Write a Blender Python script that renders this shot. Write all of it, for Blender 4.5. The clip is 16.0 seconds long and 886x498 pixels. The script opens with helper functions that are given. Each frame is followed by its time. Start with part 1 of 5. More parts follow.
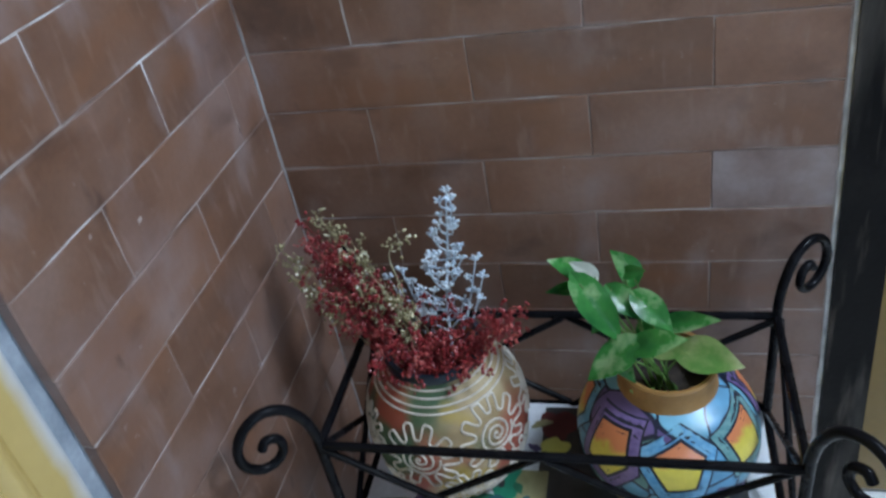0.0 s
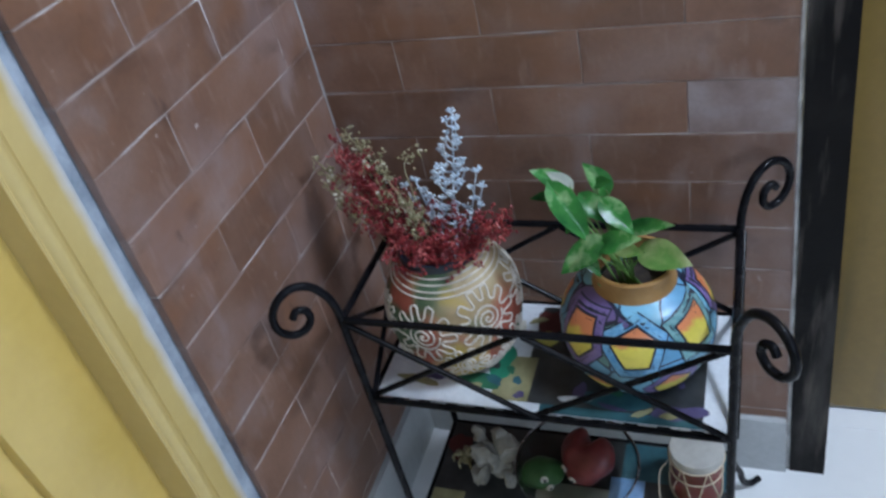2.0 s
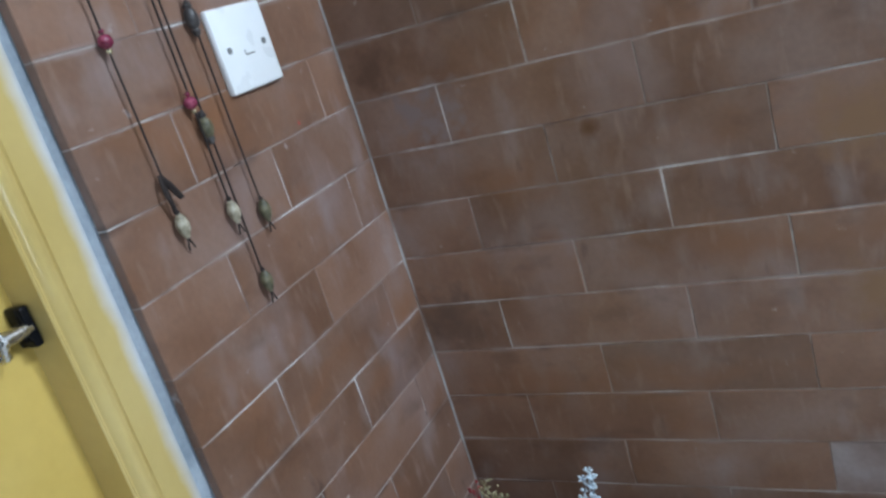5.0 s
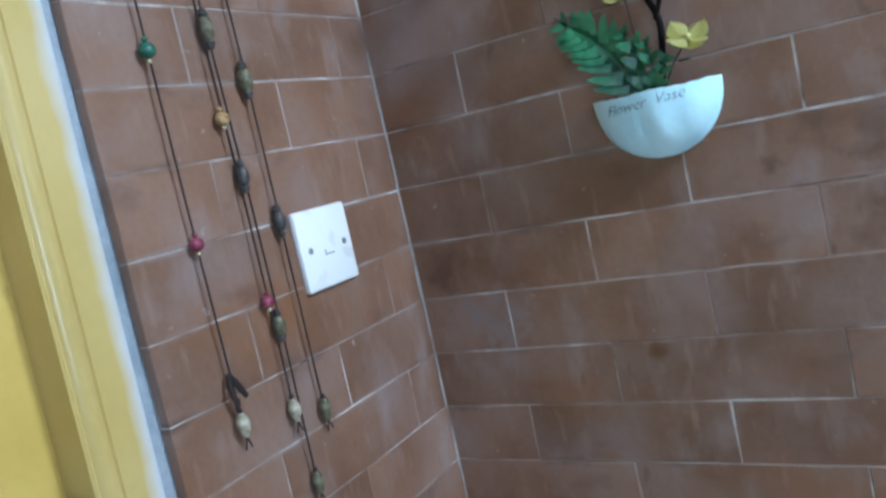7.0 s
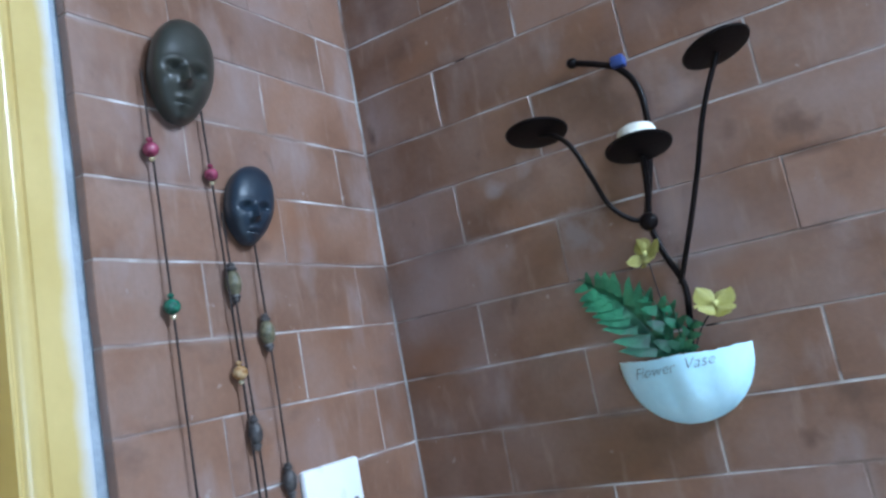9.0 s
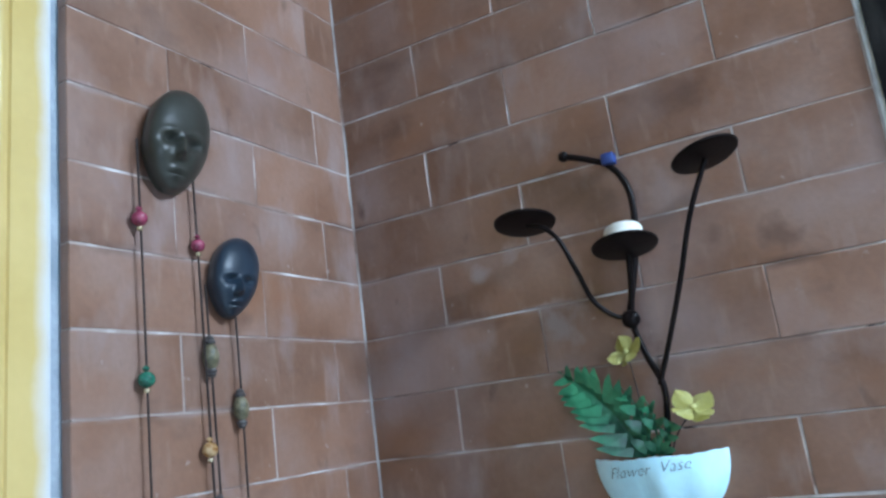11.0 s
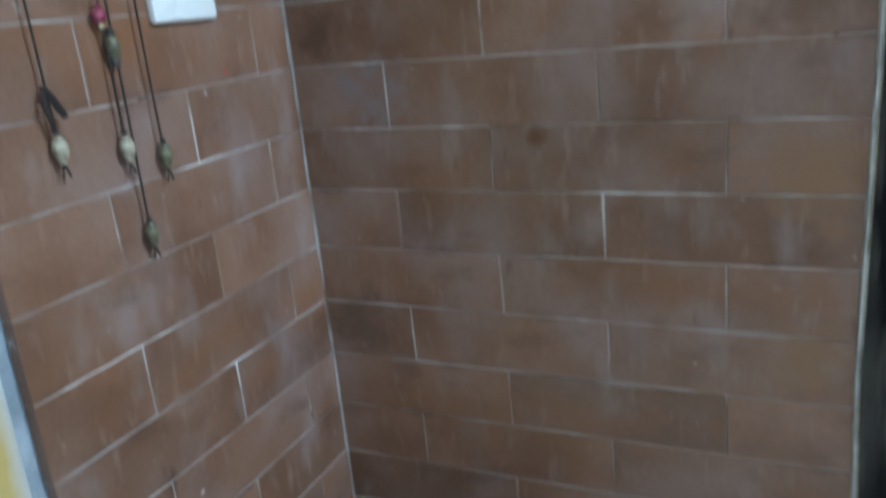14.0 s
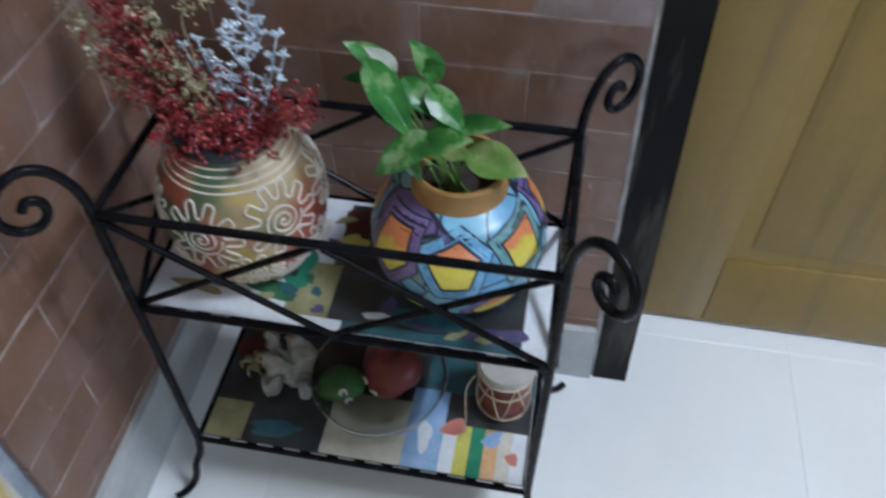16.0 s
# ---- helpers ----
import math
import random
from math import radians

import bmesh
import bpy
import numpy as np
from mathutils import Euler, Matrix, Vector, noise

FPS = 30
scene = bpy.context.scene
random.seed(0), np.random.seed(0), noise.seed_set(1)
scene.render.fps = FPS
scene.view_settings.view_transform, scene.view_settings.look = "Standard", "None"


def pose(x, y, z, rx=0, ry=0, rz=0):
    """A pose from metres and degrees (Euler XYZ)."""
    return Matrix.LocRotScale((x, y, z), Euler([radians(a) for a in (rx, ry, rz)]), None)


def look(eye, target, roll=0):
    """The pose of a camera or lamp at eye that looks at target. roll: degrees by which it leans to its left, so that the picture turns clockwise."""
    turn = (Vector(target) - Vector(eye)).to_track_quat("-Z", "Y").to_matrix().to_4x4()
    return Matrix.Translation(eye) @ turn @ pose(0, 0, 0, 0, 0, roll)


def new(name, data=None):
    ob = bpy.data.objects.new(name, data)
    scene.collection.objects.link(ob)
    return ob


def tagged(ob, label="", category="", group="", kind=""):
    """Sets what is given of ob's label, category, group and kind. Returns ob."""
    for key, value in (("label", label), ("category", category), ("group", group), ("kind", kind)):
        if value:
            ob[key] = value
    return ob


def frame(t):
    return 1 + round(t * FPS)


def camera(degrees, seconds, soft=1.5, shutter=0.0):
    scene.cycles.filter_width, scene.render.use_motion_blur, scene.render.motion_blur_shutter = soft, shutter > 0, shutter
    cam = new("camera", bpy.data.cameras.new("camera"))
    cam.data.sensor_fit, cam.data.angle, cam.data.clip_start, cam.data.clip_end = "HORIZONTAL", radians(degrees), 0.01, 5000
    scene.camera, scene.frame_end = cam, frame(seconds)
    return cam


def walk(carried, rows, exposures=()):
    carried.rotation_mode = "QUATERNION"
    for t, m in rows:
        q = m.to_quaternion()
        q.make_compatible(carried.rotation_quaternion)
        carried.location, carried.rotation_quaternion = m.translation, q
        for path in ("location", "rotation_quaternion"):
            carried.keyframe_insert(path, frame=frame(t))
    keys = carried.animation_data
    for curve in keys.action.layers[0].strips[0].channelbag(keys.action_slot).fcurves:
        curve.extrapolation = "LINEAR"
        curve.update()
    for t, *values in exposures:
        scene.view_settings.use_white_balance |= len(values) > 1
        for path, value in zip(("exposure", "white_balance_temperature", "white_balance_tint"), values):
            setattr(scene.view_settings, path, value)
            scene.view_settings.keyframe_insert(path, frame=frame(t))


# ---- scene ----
cam = camera(58.4, 16.0, soft=2.6, shutter=0.5)
PATH = [
    (0, (0.427, -0.771, 1.18), (-0.074, 0.788, 0.032), -11.3),
    (0.5, (0.476, -0.802, 1.192), (-0.115, 0.702, 0.013), -11.6),
    (1, (0.533, -0.856, 1.203), (-0.125, 0.625, 0.031), -12.3),
    (1.5, (0.562, -0.895, 1.197), (-0.098, 0.542, -0.027), -12.6),
    (2, (0.564, -0.896, 1.215), (-0.142, 0.532, 0.006), -14.4),
    (2.5, (0.555, -0.891, 1.251), (-0.185, 0.602, 0.145), -16.2),
    (3, (0.564, -0.891, 1.283), (-0.225, 0.677, 0.324), -16.8),
    (3.5, (0.576, -0.899, 1.315), (-0.255, 0.708, 0.463), -16.9),
    (4, (0.573, -0.9, 1.334), (-0.282, 0.748, 0.592), -17.1),
    (4.2, (0.57, -0.893, 1.342), (-0.31, 0.754, 0.626), -17.2),
    (6.3, (0.573, -0.856, 1.407), (-0.449, 0.821, 1.028), -14.4),
    (6.5, (0.569, -0.856, 1.415), (-0.462, 0.826, 1.09), -13.4),
    (7, (0.575, -0.848, 1.431), (-0.475, 0.839, 1.199), -12.4),
    (7.5, (0.572, -0.847, 1.452), (-0.462, 0.861, 1.33), -12.1),
    (8, (0.579, -0.851, 1.473), (-0.44, 0.869, 1.526), -11.5),
    (8.5, (0.572, -0.833, 1.482), (-0.446, 0.862, 1.785), -11.1),
    (9, (0.569, -0.827, 1.478), (-0.425, 0.883, 1.773), -10.7),
    (9.5, (0.563, -0.834, 1.509), (-0.361, 0.89, 1.929), -9.1),
    (9.7, (0.574, -0.831, 1.514), (-0.372, 0.871, 1.972), -8.5),
    (11.8, (0.573, -0.831, 1.487), (-0.315, 0.926, 1.845), -6.4),
    (12, (0.577, -0.834, 1.479), (-0.307, 0.936, 1.771), -6.5),
    (12.5, (0.575, -0.81, 1.446), (-0.329, 0.969, 1.568), -6.9),
    (13, (0.574, -0.806, 1.402), (-0.341, 0.971, 1.327), -6.7),
    (13.5, (0.576, -0.795, 1.356), (-0.337, 0.953, 1.019), -6.2),
    (14, (0.557, -0.802, 1.313), (-0.265, 0.921, 0.713), -5.5),
    (14.5, (0.548, -0.786, 1.258), (-0.198, 0.861, 0.401), -6.3),
    (15, (0.538, -0.778, 1.209), (-0.102, 0.749, 0.087), -6.4),
    (15.5, (0.519, -0.765, 1.171), (0.022, 0.635, -0.168), -5.0),
    (15.8, (0.525, -0.758, 1.147), (0.212, 0.560, -0.318), -1.2),
    (16, (0.527, -0.753, 1.13), (0.302, 0.553, -0.368), 0.2),
]
EXPOSURE = [  # seconds, stops, kelvin, tint
    (0.0, 0.0, 5750, 8), (1.5, 0.07, 5750, 12), (3.0, 0.04, 5850, 12), (4.0, -0.02, 5950, 9), (6.5, 0.06, 5650, 3), (7.0, 0.09, 5500, 3), (8.0, 0.21, 5400, 3), (9.0, 0.29, 5250, 5), (9.5, 0.34, 5200, 5),
    (12.0, 0.22, 5600, 0), (13.0, 0.07, 5650, -3), (14.0, 0.01, 5500, -3), (15.0, 0.0, 5450, -2), (15.5, 0.0, 5700, 5), (16.0, 0.04, 6050, 13),
]
walk(cam, [(t, look(eye, target, roll)) for t, eye, target, roll in PATH], EXPOSURE)

# ---- light ----
world = bpy.data.worlds.new("world")
scene.world = world
world.use_nodes = True
wn = world.node_tree
sky = wn.nodes.new("ShaderNodeTexSky")
sky.sky_type, sky.sun_disc = "NISHITA", False
sky.sun_elevation, sky.sun_rotation = radians(35), radians(120)
wn.links.new(sky.outputs[0], wn.nodes["Background"].inputs[0])
wn.nodes["Background"].inputs[1].default_value = 0.1


def area_lamp(name, m, size, size_y, watts, colour, shape="RECTANGLE"):
    data = bpy.data.lights.new(name, "AREA")
    data.shape, data.size, data.size_y = shape, size, size_y
    data.energy, data.color = watts, colour
    ob = new(name, data)
    ob.matrix_world = m
    return ob


# lamp by the olive door and the south-wall window, both unseen, inferred from shadows
LAMP = (1.64, -0.21, 2.36)
area_lamp("lamp_bulb", look(LAMP, (0.05, -0.42, 1.1)), 0.34, 0.34, 34.0, (0.79, 0.885, 1.0), "DISK")
area_lamp("lamp_window", look((1.90, -2.66, 1.45), (0.6, 0.0, 1.0)), 0.8, 0.9, 18.5, (0.70, 0.84, 1.0))
# unseen ceiling light, added only to fill in the walls and floor
area_lamp("fill_ceiling", look((1.90, -0.62, 2.66), (1.90, -0.61, 0.0)), 0.55, 0.55, 23.0, (0.79, 0.885, 1.0), "DISK")


# ---- materials ----
def material(name, stops, rough=0.6, metal=0.0, scale=8.0, fine=120.0, bump=0.15, spread=0.0, rough_spread=0.12, coat=0.0, grain_amount=0.14):
    """Base colours mixed by a broad noise, with fine grain, uneven gloss and relief; spread: how far repeats differ."""
    mat = bpy.data.materials.new(name)
    mat.use_nodes = True
    nt = mat.node_tree
    n, l = nt.nodes, nt.links
    bsdf = n["Principled BSDF"]
    co = n.new("ShaderNodeTexCoord")
    info = n.new("ShaderNodeObjectInfo")
    shift = n.new("ShaderNodeVectorMath")
    shift.operation = "MULTIPLY_ADD"
    l.new(info.outputs["Random"], shift.inputs[0])
    shift.inputs[1].default_value = (7.0, 3.0, 5.0) if spread else (0, 0, 0)
    l.new(co.outputs["Object"], shift.inputs[2])
    broad = n.new("ShaderNodeTexNoise")
    broad.inputs["Scale"].default_value, broad.inputs["Detail"].default_value = scale, 6.0
    grain = n.new("ShaderNodeTexNoise")
    grain.inputs["Scale"].default_value, grain.inputs["Detail"].default_value = fine, 4.0
    for node in (broad, grain):
        l.new(shift.outputs[0], node.inputs["Vector"])
    ramp = n.new("ShaderNodeValToRGB")
    for i, (at, colour) in enumerate(stops):
        e = ramp.color_ramp.elements[i] if i < 2 else ramp.color_ramp.elements.new(at)
        e.position, e.color = at, (*colour, 1)
    l.new(broad.outputs["Fac"], ramp.inputs[0])
    hsv = n.new("ShaderNodeHueSaturation")
    l.new(ramp.outputs[0], hsv.inputs["Color"])
    value = n.new("ShaderNodeMapRange")
    value.inputs["To Min"].default_value, value.inputs["To Max"].default_value = 1 - grain_amount, 1 + grain_amount
    l.new(grain.outputs["Fac"], value.inputs["Value"])
    each = n.new("ShaderNodeMapRange")
    each.inputs["To Min"].default_value, each.inputs["To Max"].default_value = 1 - spread, 1 + spread
    l.new(info.outputs["Random"], each.inputs["Value"])
    mul = n.new("ShaderNodeMath")
    mul.operation = "MULTIPLY"
    l.new(value.outputs[0], mul.inputs[0])
    l.new(each.outputs[0], mul.inputs[1])
    l.new(mul.outputs[0], hsv.inputs["Value"])
    l.new(hsv.outputs[0], bsdf.inputs["Base Color"])
    gloss = n.new("ShaderNodeMapRange")
    gloss.inputs["To Min"].default_value, gloss.inputs["To Max"].default_value = max(0.03, rough - rough_spread), min(1, rough + rough_spread)
    l.new(broad.outputs["Fac"], gloss.inputs["Value"])
    l.new(gloss.outputs[0], bsdf.inputs["Roughness"])
    bsdf.inputs["Metallic"].default_value = metal
    bsdf.inputs["Coat Weight"].default_value = coat
    if bump:
        b = n.new("ShaderNodeBump")
        b.inputs["Strength"].default_value, b.inputs["Distance"].default_value = bump, 0.002
        l.new(grain.outputs["Fac"], b.inputs["Height"])
        l.new(b.outputs[0], bsdf.inputs["Normal"])
    return mat


def mixed(mat, colour, fac_socket):
    """Lays colour over the material's base colour where the socket is 1."""
    nt = mat.node_tree
    bsdf = nt.nodes["Principled BSDF"]
    old = bsdf.inputs["Base Color"].links[0].from_socket
    mix = nt.nodes.new("ShaderNodeMix")
    mix.data_type = "RGBA"
    nt.links.new(fac_socket, mix.inputs[0])
    nt.links.new(old, mix.inputs[6])
    mix.inputs[7].default_value = (*colour, 1)
    nt.links.new(mix.outputs[2], bsdf.inputs["Base Color"])


def noise_mask(mat, scale, low, high, detail=5.0, stretch=(1, 1, 1), offset=(0, 0, 0)):
    """A socket that is 1 where a noise of that scale is above high, 0 below low."""
    nt = mat.node_tree
    co = nt.nodes.new("ShaderNodeTexCoord")
    mp = nt.nodes.new("ShaderNodeMapping")
    mp.inputs["Scale"].default_value, mp.inputs["Location"].default_value = stretch, offset
    nt.links.new(co.outputs["Object"], mp.inputs["Vector"])
    tex = nt.nodes.new("ShaderNodeTexNoise")
    tex.inputs["Scale"].default_value, tex.inputs["Detail"].default_value = scale, detail
    nt.links.new(mp.outputs[0], tex.inputs["Vector"])
    rng = nt.nodes.new("ShaderNodeMapRange")
    rng.inputs["From Min"].default_value, rng.inputs["From Max"].default_value = low, high
    nt.links.new(tex.outputs["Fac"], rng.inputs["Value"])
    return rng.outputs[0]


BRICK = material("brick", [(0.32, (0.160, 0.082, 0.050)), (0.50, (0.203, 0.112, 0.074)), (0.68, (0.236, 0.150, 0.116))], 0.40, scale=9, fine=160, bump=0.12, spread=0.16, rough_spread=0.18)
mixed(BRICK, (0.285, 0.225, 0.222), noise_mask(BRICK, 5.5, 0.50, 0.92, 12, (1.2, 1.2, 1.0)))
mixed(BRICK, (0.31, 0.255, 0.25), noise_mask(BRICK, 18.0, 0.56, 0.92, 10, (1.0, 1.0, 0.5), (7, 3, 5)))
mixed(BRICK, (0.215, 0.100, 0.050), noise_mask(BRICK, 6.5, 0.52, 0.78, 7, (1.0, 1.0, 1.6), (9, 4, 8)))
mixed(BRICK, (0.28, 0.19, 0.155), noise_mask(BRICK, 60.0, 0.58, 0.84, 9, (1.0, 1.0, 0.25), (2, 6, 1)))
mixed(BRICK, (0.085, 0.044, 0.030), noise_mask(BRICK, 13.0, 0.59, 0.84, 10, (0.6, 0.6, 1.2), (3, 1, 2)))
mixed(BRICK, (0.075, 0.040, 0.027), noise_mask(BRICK, 34.0, 0.66, 0.82, 10, (1.0, 1.0, 0.45), (6, 9, 4)))
mixed(BRICK, (0.40, 0.35, 0.34), noise_mask(BRICK, 55.0, 0.68, 0.80, 8, (1.0, 1.0, 1.0), (1, 3, 9)))


def smeared_edge(mat, colour, reach, fac_socket):
    """Dried mortar smeared in patches over the upper and lower edges of each brick."""
    nt = mat.node_tree
    co, sep = nt.nodes.new("ShaderNodeTexCoord"), nt.nodes.new("ShaderNodeSeparateXYZ")
    nt.links.new(co.outputs["Generated"], sep.inputs[0])
    off = nt.nodes.new("ShaderNodeMath")
    off.operation = "SUBTRACT"
    off.inputs[1].default_value = 0.5
    nt.links.new(sep.outputs["Z"], off.inputs[0])
    size = nt.nodes.new("ShaderNodeMath")
    size.operation = "ABSOLUTE"
    nt.links.new(off.outputs[0], size.inputs[0])
    rng = nt.nodes.new("ShaderNodeMapRange")
    rng.inputs["From Min"].default_value, rng.inputs["From Max"].default_value = 0.5 - reach, 0.5
    nt.links.new(size.outputs[0], rng.inputs["Value"])
    both = nt.nodes.new("ShaderNodeMath")
    both.operation = "MULTIPLY"
    nt.links.new(rng.outputs[0], both.inputs[0])
    nt.links.new(fac_socket, both.inputs[1])
    mixed(mat, colour, both.outputs[0])


smeared_edge(BRICK, (0.29, 0.23, 0.215), 0.075, noise_mask(BRICK, 14.0, 0.50, 0.72, 9, (1, 1, 1), (4, 8, 2)))
smeared_edge(BRICK, (0.085, 0.046, 0.032), 0.10, noise_mask(BRICK, 11.0, 0.55, 0.70, 9, (1, 1, 1), (9, 2, 7)))
BRICK_HAZED = material("brick_hazed", [(0.36, (0.19, 0.13, 0.112)), (0.55, (0.265, 0.205, 0.195)), (0.70, (0.33, 0.275, 0.27))], 0.45, scale=14, fine=160, bump=0.1, spread=0.05)


def spot(mat, at, r, colour, ragged=0.5, scale=40.0):
    """A stain or chip of a ragged outline, r metres across its half, at a place on the wall."""
    nt = mat.node_tree
    co = nt.nodes.new("ShaderNodeTexCoord")
    dist = nt.nodes.new("ShaderNodeVectorMath")
    dist.operation = "DISTANCE"
    dist.inputs[1].default_value = at
    nt.links.new(co.outputs["Object"], dist.inputs[0])
    tex = nt.nodes.new("ShaderNodeTexNoise")
    tex.inputs["Scale"].default_value, tex.inputs["Detail"].default_value = scale, 5
    nt.links.new(co.outputs["Object"], tex.inputs["Vector"])
    mad = nt.nodes.new("ShaderNodeMath")
    mad.operation = "MULTIPLY_ADD"
    nt.links.new(tex.outputs["Fac"], mad.inputs[0])
    mad.inputs[1].default_value = 2.4 * ragged * r
    nt.links.new(dist.outputs["Value"], mad.inputs[2])
    rng = nt.nodes.new("ShaderNodeMapRange")
    rng.inputs["From Min"].default_value, rng.inputs["From Max"].default_value = r * (1 + 1.2 * ragged), r * (0.10 + 1.2 * ragged)
    nt.links.new(mad.outputs[0], rng.inputs["Value"])
    mixed(mat, colour, rng.outputs[0])


for at, r, colour, ragged in (((0.296, 0, 1.165), 0.015, (0.105, 0.044, 0.018), 0.8), ((0.267, 0, 1.597), 0.026, (0.262, 0.200, 0.185), 1.6), ((0.170, 0, 1.672), 0.014, (0.27, 0.205, 0.185), 1.2), ((0.215, 0, 1.690), 0.014, (0.27, 0.205, 0.185), 1.4),
                              ((0.440, 0, 1.655), 0.012, (0.165, 0.094, 0.066), 1.6), ((0.500, 0, 1.648), 0.020, (0.140, 0.078, 0.054), 1.4), ((0.491, 0, 1.385), 0.024, (0.128, 0.070, 0.046), 1.3), ((0.545, 0, 1.355), 0.032, (0.132, 0.072, 0.047), 1.3),
                              ((0.447, 0, 1.350), 0.010, (0.135, 0.075, 0.052), 1.4), ((0.560, 0, 1.290), 0.060, (0.150, 0.082, 0.053), 1.3), ((0.590, 0, 1.420), 0.045, (0.135, 0.074, 0.048), 1.5), ((0.575, 0, 1.12), 0.060, (0.215, 0.118, 0.062), 1.2), ((0.570, 0, 0.93), 0.055, (0.215, 0.118, 0.062), 1.2), ((0.045, 0, 1.285), 0.035, (0.115, 0.060, 0.038), 1.4), ((0.10, 0, 1.215), 0.050, (0.218, 0.160, 0.148), 1.9), ((0.05, 0, 0.93), 0.05, (0.13, 0.075, 0.052), 1.4), ((0, -0.270, 0.847), 0.0040, (0.48, 0.41, 0.37), 1.1), ((0, -0.330, 0.873), 0.0030, (0.34, 0.27, 0.24), 1.1),
                              ((0, -0.120, 1.261), 0.0040, (0.40, 0.05, 0.04), 0.8)):
    spot(BRICK, at, r, colour, ragged, 38.0 if r > 0.006 else 260.0)
MORTAR = material("mortar", [(0.35, (0.27, 0.21, 0.18)), (0.50, (0.36, 0.31, 0.285)), (0.64, (0.64, 0.62, 0.61))], 0.9, scale=13, fine=240, bump=0.4)
mixed(MORTAR, (0.20, 0.14, 0.115), noise_mask(MORTAR, 9.0, 0.47, 0.62, 7, (1, 1, 1.5), (5, 2, 0)))
mixed(MORTAR, (0.66, 0.65, 0.65), noise_mask(MORTAR, 7.0, 0.63, 0.71, 5, (1, 1, 1), (8, 1, 6)))
mixed(MORTAR, (0.035, 0.026, 0.024), noise_mask(MORTAR, 9.0, 0.650, 0.675, 4, (1, 1, 1.2), (1, 8, 3)))
JOINT_WHITE = material("white_mortar", [(0.35, (0.30, 0.27, 0.26)), (0.62, (0.55, 0.54, 0.54))], 0.9, scale=16, fine=240, bump=0.5)
mixed(JOINT_WHITE, (0.19, 0.125, 0.10), noise_mask(JOINT_WHITE, 9.0, 0.50, 0.62, 5, (1, 1, 1.0), (2, 2, 4)))
CEMENT = material("cement", [(0.3, (0.20, 0.235, 0.275)), (0.7, (0.36, 0.40, 0.45))], 0.85, scale=25, fine=200, bump=0.6)
# assumed surfaces out of view, kept dim so little light bounces back
UNSEEN_PLASTER = material("plaster", [(0.3, (0.22, 0.215, 0.205)), (0.7, (0.28, 0.275, 0.26))], 0.85, scale=5, fine=90, bump=0.2)
FILLER = material("white_filler", [(0.35, (0.45, 0.44, 0.42)), (0.6, (0.78, 0.78, 0.76))], 0.85, scale=30, fine=200, bump=0.6)
TILE = material("white_tile", [(0.3, (0.80, 0.81, 0.80)), (0.7, (0.86, 0.87, 0.86))], 0.22, scale=4, fine=60, bump=0.0, spread=0.02, rough_spread=0.06, grain_amount=0.02)
GROUT = material("grout", [(0.3, (0.76, 0.77, 0.76)), (0.7, (0.82, 0.83, 0.82))], 0.9, scale=20, fine=150, bump=0.3)
SKIRT = material("skirting_tile", [(0.3, (0.38, 0.39, 0.39)), (0.7, (0.50, 0.52, 0.51))], 0.35, scale=7, fine=90, bump=0.05)
mixed(SKIRT, (0.30, 0.30, 0.29), noise_mask(SKIRT, 9.0, 0.60, 0.80))
YELLOW = material("yellow_paint", [(0.3, (0.52, 0.365, 0.088)), (0.7, (0.62, 0.45, 0.135))], 0.22, scale=6, fine=90, bump=0.05, rough_spread=0.08, grain_amount=0.05)
mixed(YELLOW, (0.22, 0.17, 0.07), noise_mask(YELLOW, 26.0, 0.68, 0.80, 5, (1, 1, 0.6)))
YELLOW_WORN_HIGHLIGHT = material("yellow_paint_worn_highlight", [(0.3, (0.50, 0.37, 0.125)), (0.7, (0.59, 0.455, 0.185))], 0.24, scale=6, fine=90, bump=0.05, rough_spread=0.08, grain_amount=0.05)


def worn_highlight(mat, colour, slope, start, reach):
    """Whitish wear with a gloss highlight painted in, along an upright edge at y = start, fading over reach, with a
    ragged outline; slope: how the edge leans.
    """
    nt = mat.node_tree
    co = nt.nodes.new("ShaderNodeTexCoord")
    sep = nt.nodes.new("ShaderNodeSeparateXYZ")
    nt.links.new(co.outputs["Object"], sep.inputs[0])
    tex = nt.nodes.new("ShaderNodeTexNoise")
    tex.inputs["Scale"].default_value, tex.inputs["Detail"].default_value = 22, 6
    nt.links.new(co.outputs["Object"], tex.inputs["Vector"])
    lean = nt.nodes.new("ShaderNodeMath")
    lean.operation = "MULTIPLY_ADD"
    nt.links.new(sep.outputs["Z"], lean.inputs[0])
    lean.inputs[1].default_value = -slope
    nt.links.new(sep.outputs["Y"], lean.inputs[2])
    rag = nt.nodes.new("ShaderNodeMath")
    rag.operation = "MULTIPLY_ADD"
    nt.links.new(tex.outputs["Fac"], rag.inputs[0])
    rag.inputs[1].default_value = 0.016
    nt.links.new(lean.outputs[0], rag.inputs[2])
    rng = nt.nodes.new("ShaderNodeMapRange")
    rng.inputs["From Min"].default_value, rng.inputs["From Max"].default_value = start - reach + 0.008, start + 0.008
    nt.links.new(rag.outputs[0], rng.inputs["Value"])
    mixed(mat, colour, rng.outputs[0])


